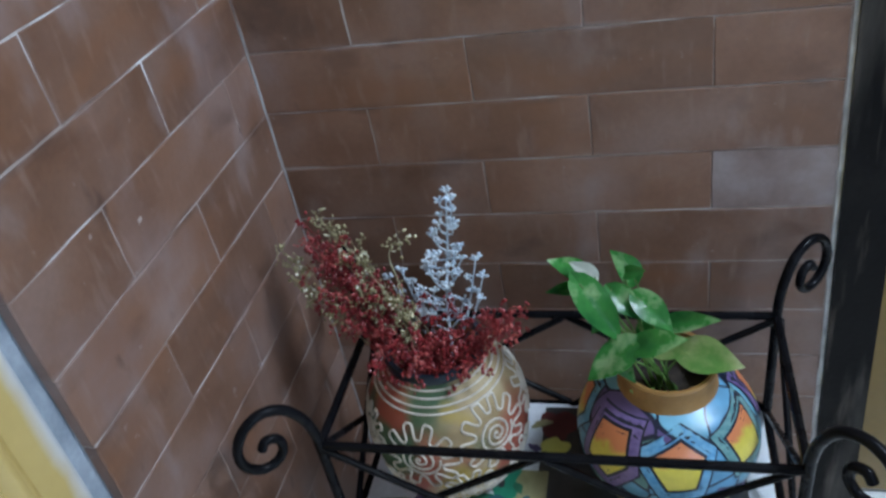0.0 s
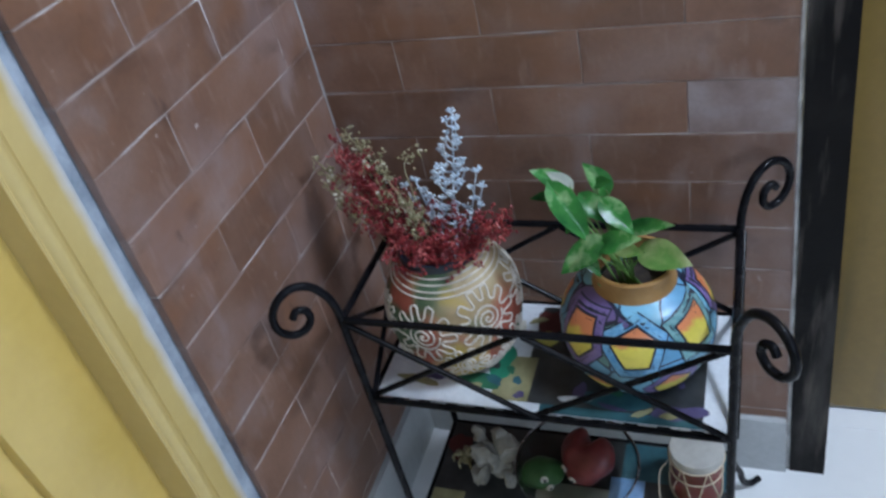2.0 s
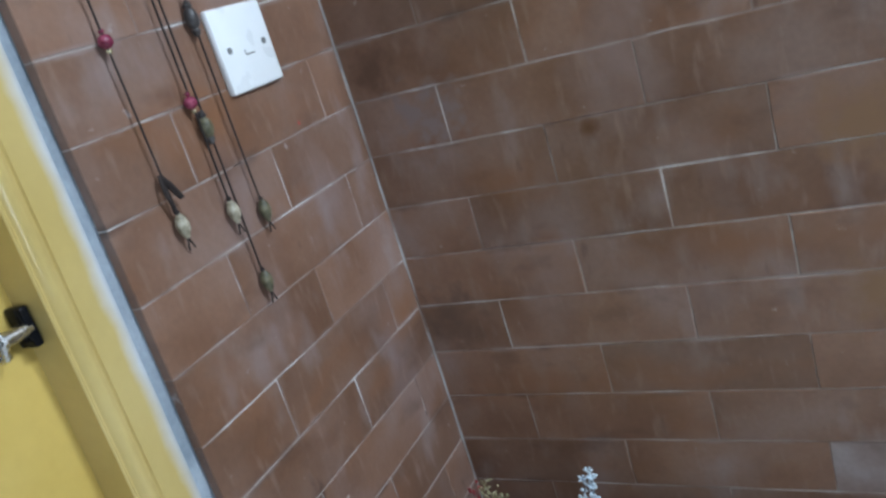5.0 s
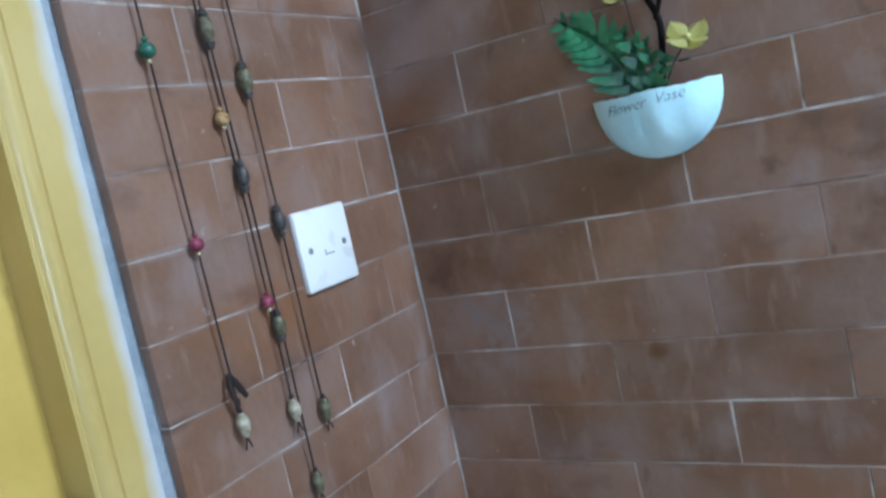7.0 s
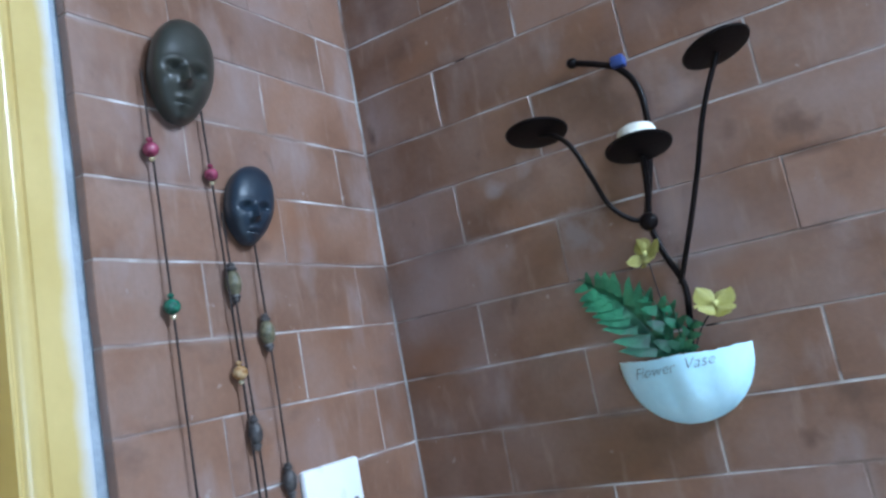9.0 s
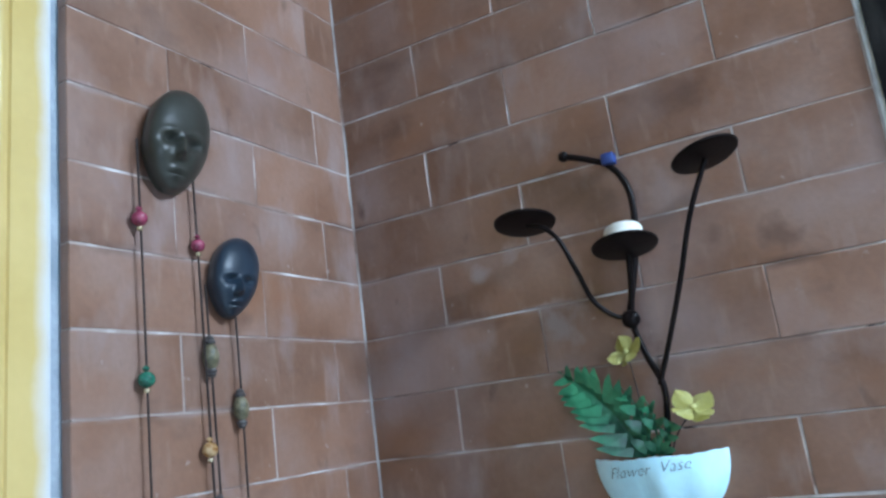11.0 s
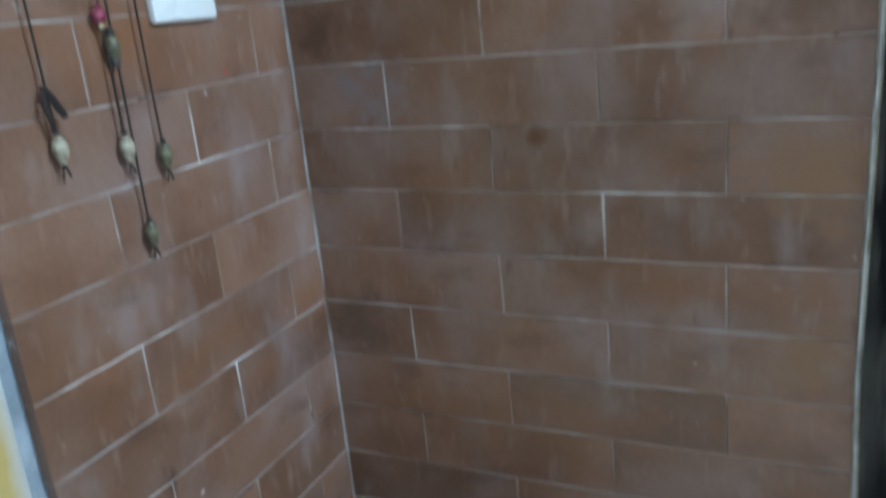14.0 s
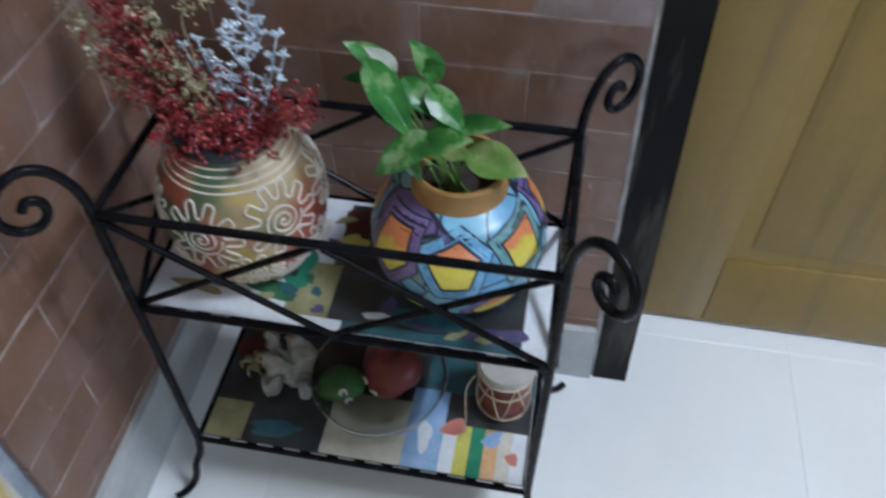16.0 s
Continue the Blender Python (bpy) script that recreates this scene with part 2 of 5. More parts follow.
# bluish-white gloss highlight painted into the jamb's outer edge
worn_highlight(YELLOW_WORN_HIGHLIGHT, (0.66, 0.69, 0.72), 0.020, 0.442, 0.018)
OLIVE = material("olive_paint", [(0.3, (0.225, 0.138, 0.022)), (0.7, (0.270, 0.170, 0.034))], 0.42, scale=4, fine=70, bump=0.10, rough_spread=0.08)
mixed(OLIVE, (0.15, 0.10, 0.02), noise_mask(OLIVE, 8.0, 0.55, 0.80, 5, (3, 1, 0.25)))
DARKWOOD = material("dark_wood", [(0.3, (0.004, 0.0035, 0.0035)), (0.55, (0.008, 0.007, 0.007)), (0.75, (0.018, 0.016, 0.015))], 0.38, scale=9, fine=140, bump=0.25)
mixed(DARKWOOD, (0.12, 0.10, 0.085), noise_mask(DARKWOOD, 18.0, 0.55, 0.80, 6, (2.5, 1, 0.3)))
mixed(DARKWOOD, (0.10, 0.092, 0.082), noise_mask(DARKWOOD, 5.0, 0.52, 0.80, 9, (3.0, 1, 0.6), (3, 7, 1)))
IRON = material("black_iron", [(0.3, (0.004, 0.004, 0.005)), (0.7, (0.008, 0.008, 0.010))], 0.27, scale=30, fine=300, bump=0.08)
STEEL = material("worn_steel", [(0.3, (0.45, 0.45, 0.46)), (0.7, (0.62, 0.62, 0.63))], 0.25, 1.0, scale=60, fine=300, bump=0.05)
PLATE = material("white_plastic", [(0.3, (0.80, 0.81, 0.82)), (0.7, (0.84, 0.85, 0.86))], 0.28, scale=20, fine=200, bump=0.0, rough_spread=0.04, grain_amount=0.01)
SCREW = material("dull_screw", [(0.3, (0.14, 0.14, 0.14)), (0.7, (0.22, 0.22, 0.22))], 0.5)
HOLE = material("dark_recess", [(0.3, (0.02, 0.02, 0.02)), (0.7, (0.04, 0.04, 0.04))], 0.7)
CORD = material("dark_cord", [(0.3, (0.014, 0.009, 0.008)), (0.7, (0.035, 0.022, 0.018))], 0.8, scale=200, fine=900, bump=0.5)
MASK_OLIVE = material("mask_olive_black", [(0.3, (0.024, 0.025, 0.020)), (0.7, (0.040, 0.041, 0.034))], 0.40, scale=25, fine=260, bump=0.06)
MASK_BLUE = material("mask_blue_black", [(0.3, (0.010, 0.017, 0.028)), (0.7, (0.019, 0.031, 0.048))], 0.40, scale=25, fine=260, bump=0.06)
CERAMIC = material("pale_blue_plaster", [(0.3, (0.47, 0.76, 0.89)), (0.7, (0.62, 0.86, 0.95))], 0.5, scale=18, fine=140, bump=0.15, grain_amount=0.05)
INK = material("ink", [(0.3, (0.05, 0.08, 0.12)), (0.7, (0.10, 0.14, 0.19))], 0.7)
WAX = material("candle_wax", [(0.3, (0.72, 0.70, 0.62)), (0.7, (0.80, 0.78, 0.70))], 0.5, scale=30)
RUST = material("dark_bronze", [(0.3, (0.005, 0.004, 0.004)), (0.7, (0.012, 0.008, 0.008))], 0.36, 0.0, scale=40, fine=300, bump=0.15)
for dull in (DARKWOOD, IRON, RUST):
    dull.node_tree.nodes["Principled BSDF"].inputs["Specular IOR Level"].default_value = 0.09
BLUE_TAPE = material("blue_tape", [(0.3, (0.02, 0.04, 0.16)), (0.7, (0.04, 0.07, 0.24))], 0.5)
FERN = material("fern_green", [(0.35, (0.010, 0.075, 0.034)), (0.65, (0.055, 0.21, 0.10))], 0.36, scale=40, fine=200, bump=0.15)
PETAL = material("yellow_petal", [(0.3, (0.46, 0.43, 0.09)), (0.7, (0.62, 0.60, 0.26))], 0.55, scale=60, fine=200, bump=0.1)
LEAF = material("pothos_leaf", [(0.35, (0.030, 0.175, 0.038)), (0.55, (0.085, 0.33, 0.070)), (0.64, (0.40, 0.60, 0.28))], 0.26, scale=30, fine=150, bump=0.08, spread=0.2)
LEAF_PALE = material("pothos_leaf_pale", [(0.40, (0.18, 0.36, 0.08)), (0.52, (0.42, 0.52, 0.20)), (0.68, (0.62, 0.66, 0.40))], 0.32, scale=26, fine=150, bump=0.08)
LEAF_WHITE = material("pothos_leaf_cream", [(0.40, (0.62, 0.64, 0.56)), (0.70, (0.74, 0.74, 0.68))], 0.35, scale=26, fine=150, bump=0.05)
STEM = material("green_stem", [(0.3, (0.09, 0.22, 0.04)), (0.7, (0.20, 0.33, 0.09))], 0.45, scale=60)
SOIL = material("soil", [(0.3, (0.012, 0.009, 0.007)), (0.7, (0.045, 0.032, 0.022))], 0.95, scale=90, fine=400, bump=0.9)
RED_DRY = material("red_dried_flower", [(0.3, (0.11, 0.007, 0.010)), (0.55, (0.25, 0.022, 0.026)), (0.68, (0.50, 0.13, 0.11))], 0.38, scale=70, fine=300, bump=0.2)
GOLD_DRY = material("gold_dried_flower", [(0.3, (0.16, 0.13, 0.05)), (0.6, (0.38, 0.35, 0.20)), (0.68, (0.82, 0.80, 0.68))], 0.32, 0.25, scale=90, fine=300, bump=0.2)
SILVER_DRY = material("silver_dried_twig", [(0.36, (0.50, 0.60, 0.70)), (0.7, (0.80, 0.87, 0.92))], 0.35, 0.15, scale=60, fine=300, bump=0.2)
NAVY = material("navy_glaze", [(0.3, (0.010, 0.016, 0.026)), (0.7, (0.022, 0.032, 0.050))], 0.35)
CLAY_LINE = material("white_slip", [(0.3, (0.50, 0.45, 0.38)), (0.7, (0.68, 0.63, 0.55))], 0.7, scale=80, fine=300, bump=0.2)
TERRACOTTA = material("ochre_clay", [(0.3, (0.26, 0.135, 0.035)), (0.7, (0.36, 0.20, 0.065))], 0.6, scale=30, fine=200, bump=0.2)
PEBBLE_GREEN = material("green_painted_stone", [(0.3, (0.018, 0.070, 0.015)), (0.7, (0.045, 0.13, 0.032))], 0.45, scale=30)
PEBBLE_RED = material("red_painted_stone", [(0.3, (0.11, 0.014, 0.014)), (0.7, (0.18, 0.030, 0.028))], 0.45, scale=30)
SHELL = material("white_coral", [(0.3, (0.16, 0.15, 0.125)), (0.7, (0.38, 0.36, 0.31))], 0.85, scale=40, fine=200, bump=0.6)
DRUM_RED = material("red_brown_lacquer", [(0.3, (0.10, 0.014, 0.010)), (0.7, (0.17, 0.028, 0.020))], 0.35, scale=14)
DRUM_SKIN = material("drum_skin", [(0.3, (0.30, 0.29, 0.26)), (0.7, (0.44, 0.43, 0.39))], 0.7, scale=20)
ROPE = material("pale_cord", [(0.3, (0.45, 0.37, 0.26)), (0.7, (0.62, 0.53, 0.40))], 0.85, scale=200, fine=800, bump=0.5)


def bead_material(name, dark, light, rough=0.3):
    return material(name, [(0.35, dark), (0.65, light)], rough, scale=160, fine=500, bump=0.1)


BEAD_PINK = bead_material("pink_glass_bead", (0.13, 0.015, 0.04), (0.32, 0.07, 0.12), 0.15)
BEAD_GREEN = bead_material("green_glass_bead", (0.01, 0.06, 0.04), (0.04, 0.17, 0.11), 0.15)
BEAD_AMBER = bead_material("amber_glass_bead", (0.24, 0.11, 0.03), (0.48, 0.33, 0.17), 0.15)
BEAD_OLIVE = bead_material("olive_clay_bead", (0.06, 0.055, 0.03), (0.17, 0.15, 0.09), 0.45)
BEAD_DARK = bead_material("dark_clay_bead", (0.03, 0.026, 0.026), (0.08, 0.07, 0.068), 0.45)
BEAD_CREAM = bead_material("cream_stone_bead", (0.20, 0.17, 0.11), (0.48, 0.43, 0.33), 0.4)
GILT = material("gilt_bead", [(0.3, (0.55, 0.45, 0.25)), (0.7, (0.75, 0.68, 0.5))], 0.25, 0.7, scale=100)


def painted_pot():
    """Soft patches of cream, rust, ochre and green, as if sponged on."""
    mat = material("sponged_clay", [(0.30, (0.25, 0.17, 0.085)), (0.50, (0.36, 0.27, 0.14)), (0.70, (0.50, 0.41, 0.25))], 0.55, scale=14, fine=120, bump=0.2)
    mixed(mat, (0.30, 0.075, 0.045), noise_mask(mat, 9.0, 0.50, 0.60, 2, (1, 1, 1), (0.5, 2.2, 0.1)))
    mixed(mat, (0.06, 0.11, 0.055), noise_mask(mat, 10.0, 0.55, 0.64, 2, (1, 1, 1), (4.1, 0.2, 3.0)))
    mixed(mat, (0.42, 0.30, 0.06), noise_mask(mat, 11.0, 0.58, 0.66, 2, (1, 1, 1), (8.0, 5.0, 1.0)))
    mixed(mat, (0.36, 0.14, 0.12), noise_mask(mat, 8.0, 0.60, 0.70, 2, (1, 1, 1), (2.0, 7.0, 5.0)))
    return mat


def cells_pot():
    """Stained-glass painting: fields of blue, violet and green with dark outlines."""
    mat = bpy.data.materials.new("stained_glass_paint")
    mat.use_nodes = True
    nt = mat.node_tree
    n, l = nt.nodes, nt.links
    bsdf = n["Principled BSDF"]
    bsdf.inputs["Roughness"].default_value = 0.33
    co = n.new("ShaderNodeTexCoord")
    wob = n.new("ShaderNodeTexNoise")
    wob.inputs["Scale"].default_value = 14
    l.new(co.outputs["Object"], wob.inputs["Vector"])
    add = n.new("ShaderNodeVectorMath")
    add.operation = "MULTIPLY_ADD"
    l.new(wob.outputs["Color"], add.inputs[0])
    add.inputs[1].default_value = (0.02, 0.02, 0.02)
    l.new(co.outputs["Object"], add.inputs[2])

    def vor(feature, size):
        v = n.new("ShaderNodeTexVoronoi")
        v.feature = feature
        v.inputs["Scale"].default_value, v.inputs["Randomness"].default_value = size, 0.7
        l.new(add.outputs[0], v.inputs["Vector"])
        return v

    cut, field = vor("DISTANCE_TO_EDGE", 19.0), vor("F1", 19.0)
    sep = n.new("ShaderNodeSeparateColor")
    l.new(field.outputs["Color"], sep.inputs[0])
    band = n.new("ShaderNodeValToRGB")
    band.color_ramp.interpolation = "CONSTANT"
    for i, (at, c) in enumerate([(0.0, (0.13, 0.32, 0.50)), (0.30, (0.14, 0.10, 0.24)), (0.52, (0.12, 0.24, 0.22)), (0.70, (0.19, 0.42, 0.56))]):
        e = band.color_ramp.elements[i] if i < 2 else band.color_ramp.elements.new(at)
        e.position, e.color = at, (*c, 1)
    l.new(sep.outputs[0], band.inputs[0])
    def step(at, soft, of):
        r = n.new("ShaderNodeMapRange")
        r.inputs["From Min"].default_value, r.inputs["From Max"].default_value = at, at + soft
        l.new(of.outputs["Distance"], r.inputs["Value"])
        return r.outputs[0]

    def lay(a, b, fac):
        m = n.new("ShaderNodeMix")
        m.data_type = "RGBA"
        l.new(fac, m.inputs[0])
        for s, v in ((6, a), (7, b)):
            if isinstance(v, tuple):
                m.inputs[s].default_value = (*v, 1)
            else:
                l.new(v, m.inputs[s])
        return m.outputs[2]

    line = (0.012, 0.016, 0.035)
    col = lay(line, band.outputs[0], step(0.018, 0.012, cut))
    wear = n.new("ShaderNodeTexNoise")
    wear.inputs["Scale"].default_value, wear.inputs["Detail"].default_value = 60, 5
    l.new(co.outputs["Object"], wear.inputs["Vector"])
    hsv = n.new("ShaderNodeHueSaturation")
    mr = n.new("ShaderNodeMapRange")
    mr.inputs["To Min"].default_value, mr.inputs["To Max"].default_value = 0.7, 1.3
    l.new(wear.outputs["Fac"], mr.inputs["Value"])
    l.new(mr.outputs[0], hsv.inputs["Value"])
    l.new(col, hsv.inputs["Color"])
    l.new(hsv.outputs[0], bsdf.inputs["Base Color"])
    b = n.new("ShaderNodeBump")
    b.inputs["Strength"].default_value, b.inputs["Distance"].default_value = 0.2, 0.001
    l.new(wear.outputs["Fac"], b.inputs["Height"])
    l.new(b.outputs[0], bsdf.inputs["Normal"])
    return mat


def heart_paint():
    """Yellow paint that runs into orange at the top of each piece."""
    mat = material("yellow_orange_paint", [(0.3, (0.60, 0.50, 0.06)), (0.7, (0.68, 0.58, 0.11))], 0.33, scale=20, fine=150, bump=0.08)
    nt = mat.node_tree
    co, sep = nt.nodes.new("ShaderNodeTexCoord"), nt.nodes.new("ShaderNodeSeparateXYZ")
    nt.links.new(co.outputs["Generated"], sep.inputs[0])
    tex = nt.nodes.new("ShaderNodeTexNoise")
    tex.inputs["Scale"].default_value = 3.0
    nt.links.new(co.outputs["Generated"], tex.inputs["Vector"])
    mad = nt.nodes.new("ShaderNodeMath")
    mad.operation = "MULTIPLY_ADD"
    nt.links.new(tex.outputs["Fac"], mad.inputs[0])
    mad.inputs[1].default_value = 0.5
    nt.links.new(sep.outputs["Z"], mad.inputs[2])
    rng = nt.nodes.new("ShaderNodeMapRange")
    rng.inputs["From Min"].default_value, rng.inputs["From Max"].default_value = 0.76, 0.92
    nt.links.new(mad.outputs[0], rng.inputs["Value"])
    mixed(mat, (0.62, 0.22, 0.09), rng.outputs[0])
    return mat


POT_SPONGED, POT_CELLS, HEART = painted_pot(), cells_pot(), heart_paint()
PAINT_LINE = material("dark_outline_paint", [(0.3, (0.010, 0.013, 0.026)), (0.7, (0.022, 0.026, 0.045))], 0.4)


def glass_material():
    mat = bpy.data.materials.new("clear_glass")
    mat.use_nodes = True
    b = mat.node_tree.nodes["Principled BSDF"]
    b.inputs["Base Color"].default_value = (0.92, 0.96, 0.95, 1)
    b.inputs["Transmission Weight"].default_value, b.inputs["Roughness"].default_value, b.inputs["IOR"].default_value = 1.0, 0.03, 1.45
    return mat


def glow_material(name, colour, strength):
    mat = bpy.data.materials.new(name)
    mat.use_nodes = True
    b = mat.node_tree.nodes["Principled BSDF"]
    b.inputs["Emission Color"].default_value, b.inputs["Emission Strength"].default_value = (*colour, 1), strength
    return mat


GLASS, GLOW = glass_material(), glow_material("lit_diffuser", (1.0, 0.97, 0.93), 6.0)


# ---- mesh tools ----
BM = bmesh.new


def box(bm, x0, x1, y0, y1, z0, z1, bevel=0.0):
    r = bmesh.ops.create_cube(bm, size=1.0)
    for v in r["verts"]:
        v.co = Vector(((x0 + x1) / 2 + v.co.x * (x1 - x0), (y0 + y1) / 2 + v.co.y * (y1 - y0), (z0 + z1) / 2 + v.co.z * (z1 - z0)))
    if bevel:
        edges = list({e for v in r["verts"] for e in v.link_edges})
        bmesh.ops.bevel(bm, geom=edges, offset=bevel, segments=2, affect="EDGES", profile=0.5)
    return bm


def prism(bm, outline, axis, a, b):
    """An outline in the plane across axis ('x': y,z; 'y': x,z; 'z': x,y), drawn out from a to b."""
    def at(p, d):
        u, v = p
        return {"x": (d, u, v), "y": (u, d, v), "z": (u, v, d)}[axis]
    lo = [bm.verts.new(at(p, a)) for p in outline]
    hi = [bm.verts.new(at(p, b)) for p in outline]
    n = len(outline)
    bm.faces.new(lo), bm.faces.new(hi)
    for i in range(n):
        bm.faces.new((lo[i], lo[(i + 1) % n], hi[(i + 1) % n], hi[i]))
    bmesh.ops.recalc_face_normals(bm, faces=bm.faces[:])
    return bm


def glide(points, n=24):
    """A Catmull-Rom curve through the points."""
    p = [Vector(q) for q in points]
    p = [2 * p[0] - p[1]] + p + [2 * p[-1] - p[-2]]
    out, spans = [], len(p) - 3
    for i in range(n + 1):
        u = i / n * spans
        k = min(int(u), spans - 1)
        t = u - k
        a, b, c, d = p[k:k + 4]
        out.append(0.5 * ((2 * b) + (c - a) * t + (2 * a - 5 * b + 4 * c - d) * t * t + (3 * b - a - 3 * c + d) * t ** 3))
    return out


def tube(bm, points, r, seg=8, taper=1.0, caps=True):
    """A round rod along the points; taper: the end's radius over the start's."""
    pts = [Vector(q) for q in points]
    rings, side = [], None
    for i, q in enumerate(pts):
        way = (pts[min(i + 1, len(pts) - 1)] - pts[max(i - 1, 0)]).normalized()
        if side is None:
            side = way.orthogonal().normalized()
        side = (side - way * side.dot(way)).normalized()
        up = way.cross(side)
        rr = r * (1 + (taper - 1) * i / max(1, len(pts) - 1))
        rings.append([bm.verts.new(q + rr * (math.cos(a) * side + math.sin(a) * up)) for a in (2 * math.pi * k / seg for k in range(seg))])
    for a, b in zip(rings, rings[1:]):
        for k in range(seg):
            bm.faces.new((a[k], a[(k + 1) % seg], b[(k + 1) % seg], b[k]))
    if caps:
        bm.faces.new(rings[0][::-1]), bm.faces.new(rings[-1])
    return bm


def lathe(bm, profile, centre, seg=48, m=None):
    """Turns (radius, height) pairs round the upright through centre; m: a turn about centre."""
    c = Vector(centre)
    rings = []
    for r, z in profile:
        ring = []
        for k in range(seg if r > 1e-6 else 1):
            a = 2 * math.pi * k / seg
            p = Vector((r * math.cos(a), r * math.sin(a), z))
            ring.append(bm.verts.new(c + (m @ p if m else p)))
        rings.append(ring)
    for a, b in zip(rings, rings[1:]):
        for k in range(seg):
            q = [a[k % len(a)], a[(k + 1) % len(a)], b[(k + 1) % len(b)], b[k % len(b)]]
            q = list(dict.fromkeys(q))
            if len(q) > 2:
                bm.faces.new(q)
    return bm


UNIT = {}


def unit_ball(sub):
    if sub not in UNIT:
        tmp = BM()
        bmesh.ops.create_icosphere(tmp, subdivisions=sub, radius=1.0)
        tmp.verts.index_update()
        UNIT[sub] = ([v.co.copy() for v in tmp.verts], [[v.index for v in f.verts] for f in tmp.faces])
        tmp.free()
    return UNIT[sub]


def ball(bm, centre, r, stretch=(1, 1, 1), sub=2, m=None):
    places, faces = unit_ball(sub)
    c, verts = Vector(centre), []
    for q in places:
        p = Vector((q.x * r * stretch[0], q.y * r * stretch[1], q.z * r * stretch[2]))
        verts.append(bm.verts.new(c + (m @ p if m else p)))
    for f in faces:
        bm.faces.new([verts[k] for k in f])
    return bm


ORIGIN = {}


def thing(name, at, label, category, group="", kind=""):
    ob = new(name)
    ob.location, ob.empty_display_size = at, 0.02
    ORIGIN[ob] = Vector(at)
    return tagged(ob, label, category, group, kind)


def part(name, bm, mat, parent=None, label="", smooth=True):
    """Links a bmesh, given in world places, as one mesh object under a thing, a part or a piece of the setting."""
    base = ORIGIN.get(parent, Vector())
    if base.length:
        bmesh.ops.translate(bm, verts=bm.verts[:], vec=-base)
    mesh = bpy.data.meshes.new(name)
    bm.to_mesh(mesh)
    bm.free()
    for p in mesh.polygons:
        p.use_smooth = smooth
    if smooth:
        mesh.set_sharp_from_angle(angle=radians(40))
    mesh.materials.append(mat)
    ob = new(name, mesh)
    ob.parent = parent
    ORIGIN[ob] = base
    if label:
        ob["label"] = label
    return ob


def setting(name, bm, mat, label, category, smooth=False):
    return tagged(part(name, bm, mat, None, "", smooth), label, category, kind="structure")

# ---- large structure ----
H = 0.0736          # one brick course with its joint
Z0 = 1.104          # a bed joint
LOW, HIGH = 0.130, 2.70
EAST, SOUTH = 2.40, -2.70
YW = -1.330           # the far side of the yellow door's opening
XD, XW = 0.700, 1.500        # the olive door's opening


def edge_x(z):
    """Where the bricks of the north wall end: the edge leans out towards the floor."""
    return 0.611 + max(0.0, 0.92 - z) * 0.038


def edge_y(z):
    """Where the bricks of the west wall end."""
    return -0.425 * (1 + 0.03 * (1.05 - z))


# floor bed, with the tiles laid on it further down
floor = setting("floor", box(BM(), -0.2, EAST, SOUTH, 0.3, -0.06, -0.0012), GROUT, "white glazed tile floor with thin grey joints", "floor")
# unseen ceiling, added to close the room
ceiling = setting("ceiling", box(BM(), -0.2, EAST + 0.1, SOUTH - 0.1, 0.3, HIGH, HIGH + 0.08), UNSEEN_PLASTER, "unseen plain grey plaster ceiling closing the room", "ceiling")

bm = BM()
prism(bm, [(0.0, 0.0), (edge_x(0) + 0.001, 0.0), (edge_x(0.92) + 0.001, 0.92), (edge_x(2) + 0.001, HIGH), (0.0, HIGH)], "y", 0.0008, 0.14)
wall_north = setting("wall_north", bm, MORTAR, "brown brick-tile wall with thin white joints", "wall")
bm = BM()
prism(bm, [(0.0, 0.0), (edge_y(0) + 0.002, 0.0), (edge_y(HIGH) + 0.002, HIGH), (0.0, HIGH)], "x", -0.0132, -0.0008)
wall_west = setting("wall_west", bm, MORTAR, "brown brick-tile wall with thin white joints", "wall")
bm = BM()
box(bm, -0.14, -0.0134, -0.4600, 0.14, 0.0, HIGH)
box(bm, -0.14, -0.0134, YW, -0.4602, 2.122, HIGH)
box(bm, -0.14, -0.0134, SOUTH, YW - 0.0002, 0.0, HIGH)
setting("wall_west_core", bm, CEMENT, "grey cement wall behind the brick tiles", "wall")
# plain walls out of view, added to close the room
bm = BM()
box(bm, 0.676, EAST, 0.004, 0.14, 2.13, HIGH)
box(bm, XW + 0.06, EAST, 0.004, 0.14, 0.0, 2.1298)
setting("wall_north_beside_door", bm, UNSEEN_PLASTER, "unseen plain grey plaster wall beside the door", "wall")
setting("wall_east", box(BM(), EAST, EAST + 0.1, SOUTH, 0.14, 0, HIGH), UNSEEN_PLASTER, "unseen plain grey plaster wall closing the room", "wall")
WX0, WX1 = 1.50, 2.30
bm = BM()
box(bm, -0.14, WX0, SOUTH - 0.1, SOUTH, 0, HIGH)
box(bm, WX1, EAST + 0.1, SOUTH - 0.1, SOUTH, 0, HIGH)
box(bm, WX0 + 0.0002, WX1 - 0.0002, SOUTH - 0.1, SOUTH, 0, 1.0)
box(bm, WX0 + 0.0002, WX1 - 0.0002, SOUTH - 0.1, SOUTH, 1.9, HIGH)
setting("wall_south", bm, UNSEEN_PLASTER, "unseen plain grey plaster wall with a window opening", "wall")
setting("wall_behind_door", box(BM(), 0.60, XW + 0.1, 0.24, 0.30, 0, 2.2), UNSEEN_PLASTER, "plain wall behind the olive door", "wall")

